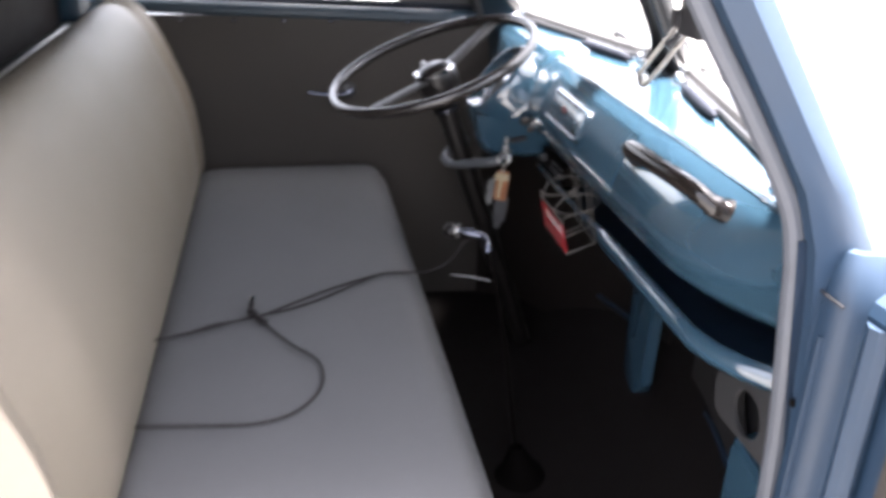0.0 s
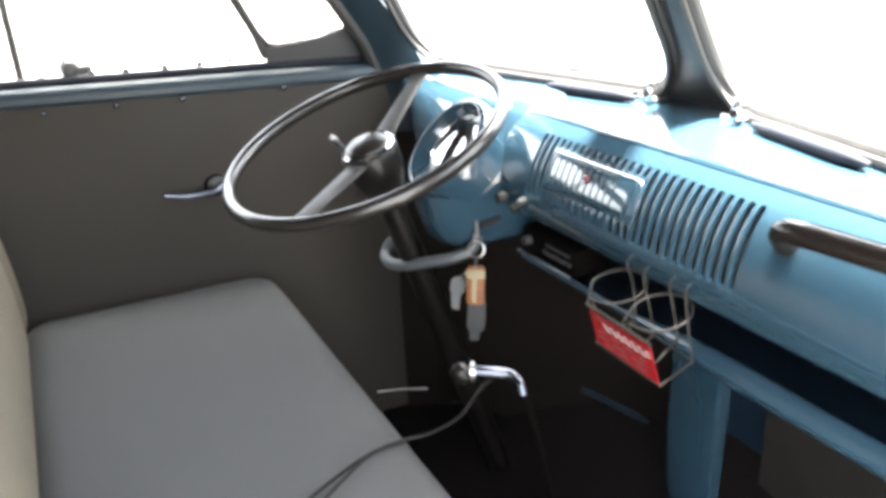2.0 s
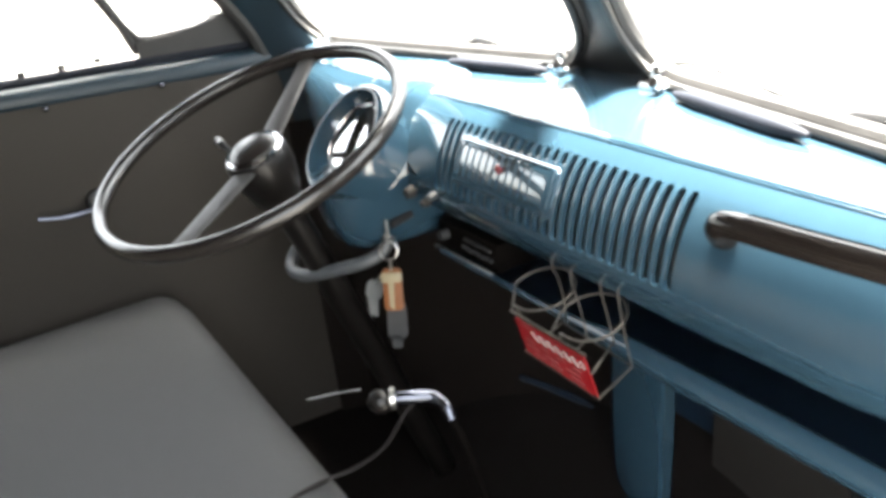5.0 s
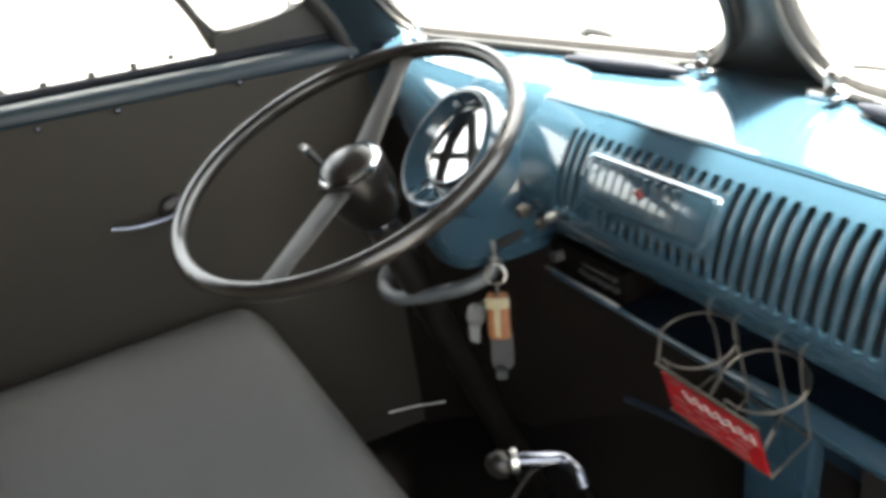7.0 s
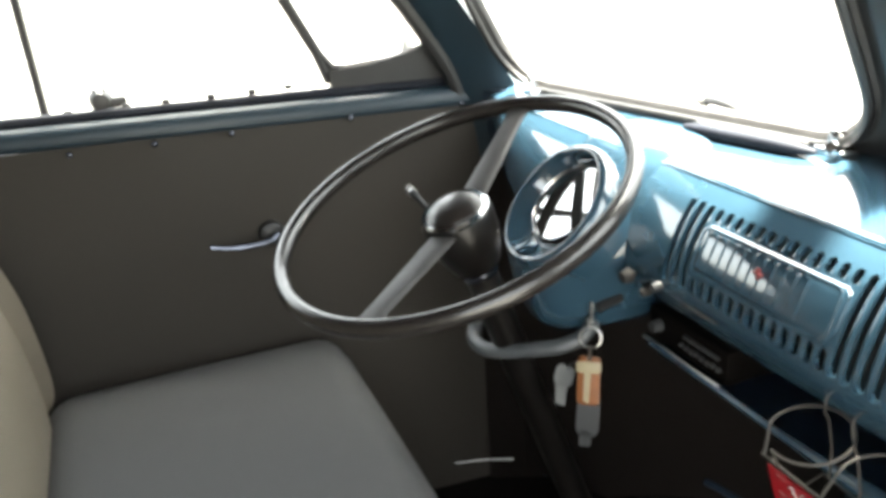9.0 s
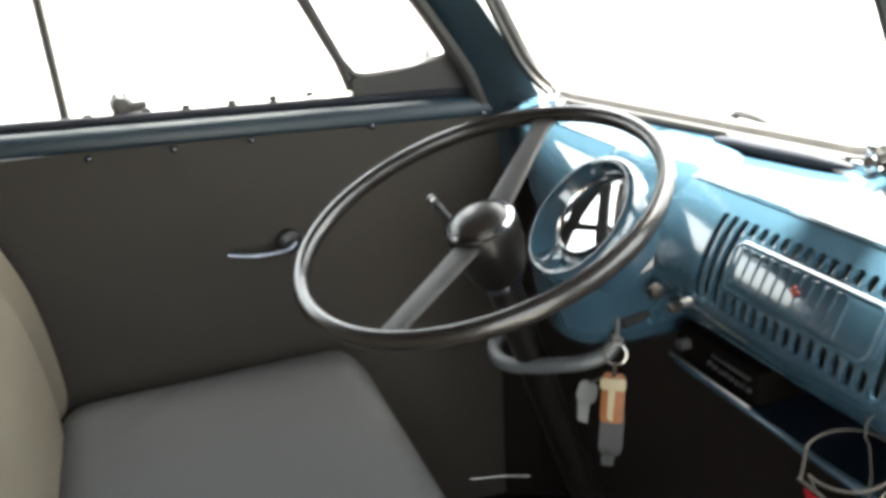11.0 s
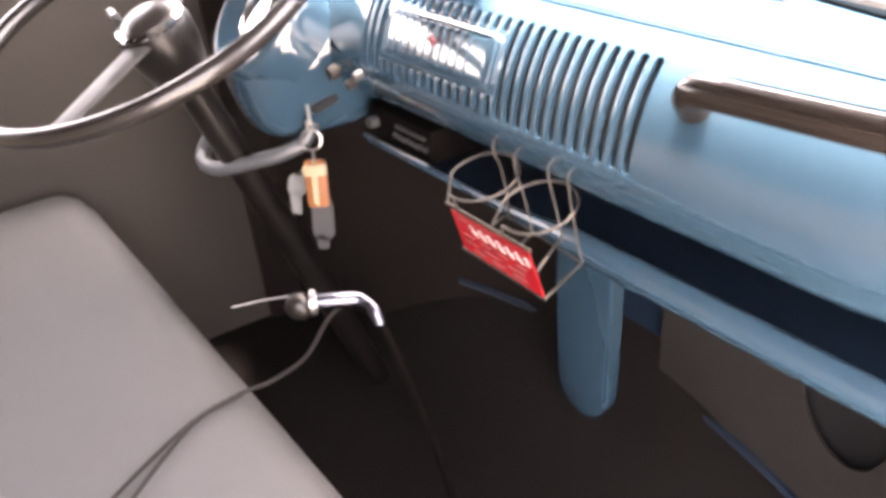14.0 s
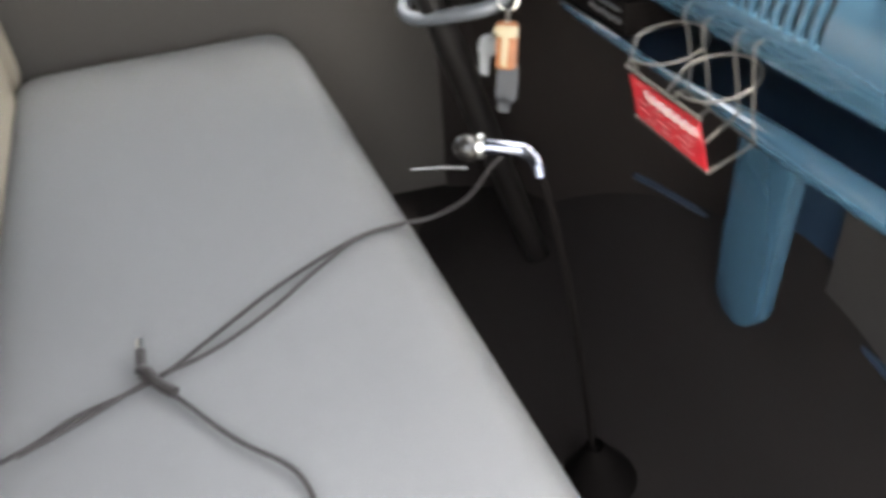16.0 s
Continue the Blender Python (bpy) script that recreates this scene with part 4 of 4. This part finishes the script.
# ---- grab handle on the dash ----
grab = thing("grab_handle", "brown passenger grab handle on the dashboard", "handle", (0.40, 0.50, 0.84))
gp = smooth_path([(0.291, 0.514, 0.818), (0.293, 0.498, 0.825), (0.301, 0.484, 0.838), (0.320, 0.479, 0.846), (0.40, 0.477, 0.851), (0.470, 0.480, 0.853), (0.497, 0.486, 0.849), (0.509, 0.498, 0.839), (0.509, 0.516, 0.830)], 5)
part("bar", tube(gp, [0.0128] * 6 + [0.0115] * (len(gp) - 12) + [0.0135] * 6, 14), HANDLE, grab)
for k in range(5):
    a = radians(20 + 25 * k)
    part("grip_line", tube([p + Vector((0, -0.0113 * math.cos(a), 0.0113 * math.sin(a))) for p in gp[16:-16]], 0.0008, 5), HANDLE, grab)
for x, y, z in ((0.291, 0.517, 0.817), (0.509, 0.521, 0.829)):
    part("foot", lathe([(0, 0.010), (0.013, 0.010), (0.0150, 0.005), (0.0155, -0.006)], frame_at((x, y, z), (0, -0.85, 0.5)), 18), HANDLE, grab, "round mounting foot")

# ---- windscreen latches: chrome thumb nuts at the lower corners ----
for x in (CX - 0.555, CX - 0.080, CX + 0.080, CX + 0.555):
    y = screen_y(x, BASE_Z) - 0.022
    latch = thing("windscreen_latch", "chrome latch at the foot of the windscreen", "latch", (x, y, 0.878), group="windscreen latches")
    part("plate", box((x - 0.020, y - 0.012, 0.8725), (x + 0.020, y + 0.014, 0.882), 0.003), CHROME, latch)
    part("arm", box((x - 0.007, y - 0.006, 0.880), (x + 0.007, y + 0.016, 0.902), 0.003), CHROME, latch)
    part("thumb_nut", lathe([(0, 0.012), (0.006, 0.0115), (0.008, 0.008), (0.008, 0.003), (0.005, 0)], frame_at((x + 0.012, y - 0.012, 0.883), (0.2, -1, 0.5)), 12), CHROME, latch)

# ---- wipers outside the glass ----
for xn, yn, s in ((-0.372, 0.715, 1), (0.335, 0.682, -1)):
    wip = thing("wiper", "dark windscreen wiper resting outside the glass", "wiper", (xn, yn, 0.86), group="wipers")
    part("spindle", tube([(xn, yn - 0.03, 0.850), (xn, yn, 0.876)], 0.005, 8), STEEL, wip)
    part("spindle_cap", lathe([(0, 0.012), (0.006, 0.0105), (0.009, 0.005), (0.010, -0.006)], frame_at((xn, yn, 0.877), (0, 0.6, 0.8)), 14), DARK, wip, "black cap")
    part("arm_head", tube([(xn - 0.010 * s, yn, 0.876), (xn + 0.02 * s, yn + 0.002, 0.879), (xn + 0.05 * s, yn + 0.002, 0.878), (xn + 0.062 * s, yn + 0.003, 0.876)], [0.006, 0.0095, 0.008, 0.004], 8, flat=0.7), SOOT, wip, "flat dark arm head")
    arm = [(xn + 0.06 * s, yn + 0.003, 0.876), (xn + 0.12 * s, yn + 0.010, 0.878), (xn + 0.225 * s, yn + 0.018, 0.893)] if s < 0 else [(xn + 0.06, yn + 0.003, 0.876), (xn + 0.10, yn + 0.004, 0.866), (xn + 0.24, yn + 0.02, 0.860)]
    part("arm", tube(arm, 0.0022, 6), SOOT, wip)
    e = Vector(arm[-1])
    part("blade", tube([e + Vector((0.005, 0, 0.005)), e + Vector((-0.045 * -s, 0.002, 0.002)), e + Vector((-0.09 * -s, 0.003, -0.002))], [0.002, 0.003, 0.0012], 6), RUBBER, wip, "rubber blade")
# slotted chrome stay of the opening windscreen, clamped to the pillar
stay = thing("windscreen_stay", "slotted bright metal windscreen stay clamped to the pillar", "stay", (0.62, 0.39, 1.06))
A, B = Vector((0.618, 0.384, 1.058)), Vector((0.560, 0.371, 0.992))
ax = (B - A).normalized()
wd = ax.cross(Vector((-0.45, 0.85, -0.2))).normalized() * 0.0072
loop = [A + wd, lerp(A, B, 0.5) + wd, B - ax * 0.007 + wd] + [B - ax * 0.007 + wd * math.cos(a) + ax * 0.0072 * math.sin(a) for a in np.linspace(0.3, math.pi - 0.3, 6)] + [B - ax * 0.007 - wd, lerp(A, B, 0.5) - wd, A - wd]
part("slotted_arm", tube(loop, 0.0022, 8), STEEL, stay, "bright slotted arm")
part("end_rivet", lathe([(0, 0.004), (0.004, 0.003), (0.0048, -0.003)], frame_at(B - ax * 0.006, (0.45, -0.85, 0.2)), 10), STEEL, stay)
part("clamp", joined(box((0.604, 0.380, 1.046), (0.642, 0.402, 1.084), 0.004), box((0.596, 0.376, 1.052), (0.612, 0.394, 1.068), 0.003)), SOOT, stay, "dark clamp on the pillar")
part("wing_screw", tube([(0.604, 0.384, 1.046), (0.600, 0.374, 1.036)], 0.0028, 6), SOOT, stay)

mirror = thing("mirror_bracket", "small grey mirror bracket standing outside the vent window", "bracket", (-0.86, 0.471, 0.885))
part("base", box((-0.872, 0.455, 0.885), (-0.790, 0.487, 0.897), 0.004), DARK, mirror)
part("stem", lathe([(0.013, 0.0), (0.012, 0.012), (0.010, 0.03), (0.006, 0.045), (0.003, 0.053), (0, 0.054)], frame_at((-0.86, 0.471, 0.897), (0, 0, 1)), 14), GREYPL, mirror, "tapered grey stem")

# ---- bottle holder hooked into the grille ----
holder = thing("bottle_holder", "wire twin bottle holder with a red tin sign", "bottle holder", (0.13, 0.46, 0.70))
# a red plate between two long wires, with two rings that rise from it towards the dash
TL, TR, BR, BL = Vector((0.075, 0.4355, 0.690)), Vector((0.186, 0.4380, 0.686)), Vector((0.195, 0.446, 0.638)), Vector((0.084, 0.4445, 0.641))
up_back = Vector((0.0, math.cos(radians(16)), math.sin(radians(16))))
for c, xa in ((Vector((0.0966, 0.4617, 0.7154)), 0.0755), (Vector((0.1688, 0.4637, 0.7110)), 0.1360)):
    pts = [c + Vector((0.0345 * math.cos(a), 0, 0)) + up_back * (0.0345 * math.sin(a)) for a in np.linspace(radians(200), radians(-102), 36)]
    on_wire = lambda x: TL + (TR - TL) * ((x - TL.x) / (TR.x - TL.x))
    pts = [on_wire(xa), lerp(on_wire(xa), pts[0], 0.6)] + pts + [lerp(pts[-1], on_wire(xa + 0.020), 0.3) + Vector((-0.003, 0, 0.002)), on_wire(xa + 0.016)]
    part("ring", tube(pts, 0.0013, 8), WIRE, holder, "round wire ring")
sx = (TR - TL).normalized()
sz = sx.cross(TL - BL).normalized()
sm = Matrix((sx, sz.cross(sx), sz)).transposed().to_4x4()
sm.translation = (TL + BR) / 2
flat = [sm.inverted() @ v for v in (TL.lerp(BL, 0.08), TR.lerp(BR, 0.05), BR.lerp(TR, 0.03), BL.lerp(TL, 0.08))]
sign = part("sign", plate([(v.x + (0.005 if v.x < 0 else 0), v.y) for v in flat], sm, 0.0014), RED, holder, "red enamelled tin sign with pale lettering")
part("sign_back", plate([(v.x + (0.005 if v.x < 0 else 0), v.y) for v in flat], sm @ Matrix.Translation((0, 0, -0.0007)), 0.0006), BLACK, sign, "bare dark back of the sign")
part("edge_wire", tube([TL + (TL - TR) * 0.02, TR + (TR - TL) * 0.01], 0.0016, 8), WIRE, holder)
part("edge_wire", tube([BL + (BL - BR) * 0.02, BR + (BR - BL) * 0.01], 0.0016, 8), WIRE, holder)


def bar(x0, x1, y0, y1, h=0.0019):
    return box_on(sm, x0, x1, y0, y1, h)


def box_on(m, x0, x1, y0, y1, h):
    return plate([(x0, y0), (x1, y0), (x1, y1), (x0, y1)], m @ Matrix.Translation((0, 0, h - 0.0002)), 0.0004)


# the flowing white mark is drawn as plain wavy strokes
for x0, x1, y0, amp in ((-0.031, 0.050, 0.0105, 0.0042), (-0.028, 0.046, 0.0075, 0.0026)):
    pts = [sm @ Vector((x, y0 + amp * math.sin((x - x0) * 520), 0.0017)) for x in np.linspace(x0, x1, 60)]
    part("white_stroke", tube(pts, 0.0009, 6, flat=0.5), WHITE, sign)
for y, spans in ((0.0165, ((-0.044, -0.033),)), (-0.001, ((-0.042, -0.026), (-0.018, -0.004), (0.006, 0.020), (0.030, 0.044))), (-0.0085, ((-0.040, -0.022), (-0.014, 0.008), (0.018, 0.040))), (-0.0155, ((-0.030, -0.014), (-0.006, 0.012), (0.024, 0.043)))):
    for x0, x1 in spans:
        part("lettering_bar", bar(x0, x1, y - 0.0009, y + 0.0009), PINK, sign)
# wires: hooks up into the grille, basket below the rings
for xt, xb, zt, zb in ((0.093, 0.095, 0.742, 0.690), (0.122, 0.128, 0.738, 0.668), (0.166, 0.170, 0.742, 0.672), (0.190, 0.195, 0.742, 0.655)):
    pts = [(xt, 0.494, zt + 0.008), (xt, 0.480, zt + 0.002), (xt + 0.001, 0.4785, zt - 0.012), (xb - 0.001, 0.484, zb + 0.03), (xb, 0.490, zb)]
    part("hook_wire", tube(smooth_path(pts, 5), 0.0009, 6), WIRE, holder)
part("basket_wire", tube([BR, (0.195, 0.490, 0.655), (0.088, 0.492, 0.660), BL], 0.0014, 6), WIRE, holder)
part("basket_wire", tube([BR.lerp(TR, 0.55), (0.170, 0.489, 0.672)], 0.0015, 6), WIRE, holder)
part("basket_wire", tube([BR.lerp(BL, 0.55), (0.128, 0.490, 0.657), (0.128, 0.490, 0.668)], 0.0015, 6), WIRE, holder)
part("basket_wire", tube([(0.095, 0.490, 0.690), (0.095, 0.491, 0.659)], 0.0014, 6), WIRE, holder)

# ---- keys hanging from the ignition lock ----
keys = thing("key_bunch", "bunch of keys with an orange fob in the ignition lock", "keys", (-0.222, 0.447, 0.69))
lockm = frame_at((-0.225, 0.462, 0.694), (0, -0.9, -0.2))
part("lock_barrel", lathe([(0.0062, -0.03), (0.0062, 0.002), (0.0045, 0.004), (0, 0.004)], lockm, 18), SOOT, keys, "dark lock barrel")
part("ignition_key", plate(round_rect(0.004, 0.026, 0.001, 2), frame_at((-0.225, 0.451, 0.690), (1, 0, 0), (0, 1, 0)), 0.002), STEEL, keys)
part("link", tube([(-0.224, 0.446, 0.684), (-0.222, 0.446, 0.672)], 0.0016, 6), STEEL, keys)
rc = Vector((-0.219, 0.446, 0.661))
view = Vector((0.75, -0.6, 0.25)).normalized()
rmx = frame_at(rc, view, (0, 0, 1))
part("split_ring", tube([rmx @ Vector((0.0125 * math.cos(a), 0.0125 * math.sin(a), 0)) for a in np.linspace(0, 2 * math.pi, 25)[:-1]], 0.0013, 6, closed=True), STEEL, keys, "steel split ring")
part("chain", tube([(-0.219, 0.446, 0.649), (-0.220, 0.446, 0.632)], 0.002, 6), STEEL, keys)
fm = frame_at((-0.224, 0.447, 0.601), view, (0, 0, 1))
part("fob", plate(round_rect(0.060, 0.027, 0.006), fm, 0.006, 0.0015), ORANGE, keys, "orange leather fob")
part("fob_cap", plate(round_rect(0.014, 0.030, 0.004), fm @ Matrix.Translation((0.0175, 0, 0.0055)), 0.004, 0.001), CREAM, keys, "pale yellow key head")
part("yellow_key", plate([(-0.028, -0.002), (0.014, -0.004), (0.014, 0.004), (-0.024, 0.004)], fm @ Matrix.Translation((0, 0.001, 0.0055)), 0.002), CREAM, keys, "pale yellow key blade")
g1 = frame_at((-0.272, 0.440, 0.580), view, (0.18, 0.1, 1))
part("grey_key", joined(plate(round_rect(0.030, 0.024, 0.010), g1 @ Matrix.Translation((0.004, 0, 0)), 0.003), plate([(-0.034, -0.009), (-0.006, -0.006), (-0.006, 0.009), (-0.034, 0.003)], g1, 0.003)), GREYPL, keys, "grey plastic key")
g2 = frame_at((-0.229, 0.449, 0.548), view, (0.05, 0, 1))
part("dark_tag", joined(plate(round_rect(0.056, 0.028, 0.011), g2, 0.003), plate(round_rect(0.02, 0.014, 0.002), g2 @ Matrix.Translation((-0.030, 0.002, 0)), 0.003)), DIM, keys, "dark grey key tag")
part("tag_link", tube([(-0.222, 0.447, 0.632), (-0.242, 0.445, 0.620), (-0.268, 0.441, 0.598)], 0.0012, 6), STEEL, keys)

# ---- black charging cable on the seat ----
cable = thing("charging_cable", "thin black cable lying in loops on the bench seat", "cable", (0.13, -0.04, 0.522))
ZS = 0.5235


def on_seat(x, y, lift=0.0):
    edge = max(0.0, y - 0.195)
    return Vector((x, y, ZS - 6.0 * edge * edge + lift))


m1 = [(0.185, -0.205), (0.164, -0.14), (0.143, -0.10), (0.125, -0.036), (0.093, 0.012), (0.050, 0.072), (0.016, 0.131), (-0.008, 0.185)]
p = [on_seat(*q) for q in m1] + [Vector((-0.020, 0.232, 0.517)), Vector((-0.012, 0.262, 0.52)), Vector((0.008, 0.295, 0.545)), Vector((0.022, 0.318, 0.585)), Vector((0.030, 0.330, 0.600))]
part("strand", tube(smooth_path(p, 6), 0.0021, 8), CABLE, cable)
m2 = [(0.170, -0.145), (0.150, -0.095), (0.125, -0.040), (0.109, 0.015), (0.075, 0.072), (0.029, 0.131), (-0.004, 0.182)]
p = [on_seat(*q, 0.001) for q in m2] + [Vector((-0.016, 0.232, 0.518))]
part("strand", tube(smooth_path(p, 6), 0.002, 8), CABLE, cable)
m3 = [(0.118, -0.048), (0.150, -0.024), (0.193, 0.0), (0.228, 0.022), (0.272, 0.055), (0.322, 0.060), (0.366, 0.045), (0.400, 0.014), (0.414, -0.030), (0.412, -0.075), (0.404, -0.14), (0.40, -0.18)]
part("strand", tube(smooth_path([on_seat(*q, 0.0015) for q in m3], 6), 0.0021, 8), CABLE, cable)
part("knot", tube(smooth_path([on_seat(0.112, -0.047, 0.004), on_seat(0.122, -0.040, 0.007), on_seat(0.135, -0.034, 0.004), on_seat(0.150, -0.022, 0.002)], 4), 0.0052, 8), CABLE, cable, "tied knot")
part("plug", tube([on_seat(0.112, -0.046, 0.004), on_seat(0.094, -0.044, 0.010)], [0.0042, 0.0046], 8), CABLE, cable)
part("plug_tip", tube([on_seat(0.094, -0.044, 0.010), on_seat(0.085, -0.043, 0.014)], 0.0033, 8), CHROME, cable, "bright metal plug tip")
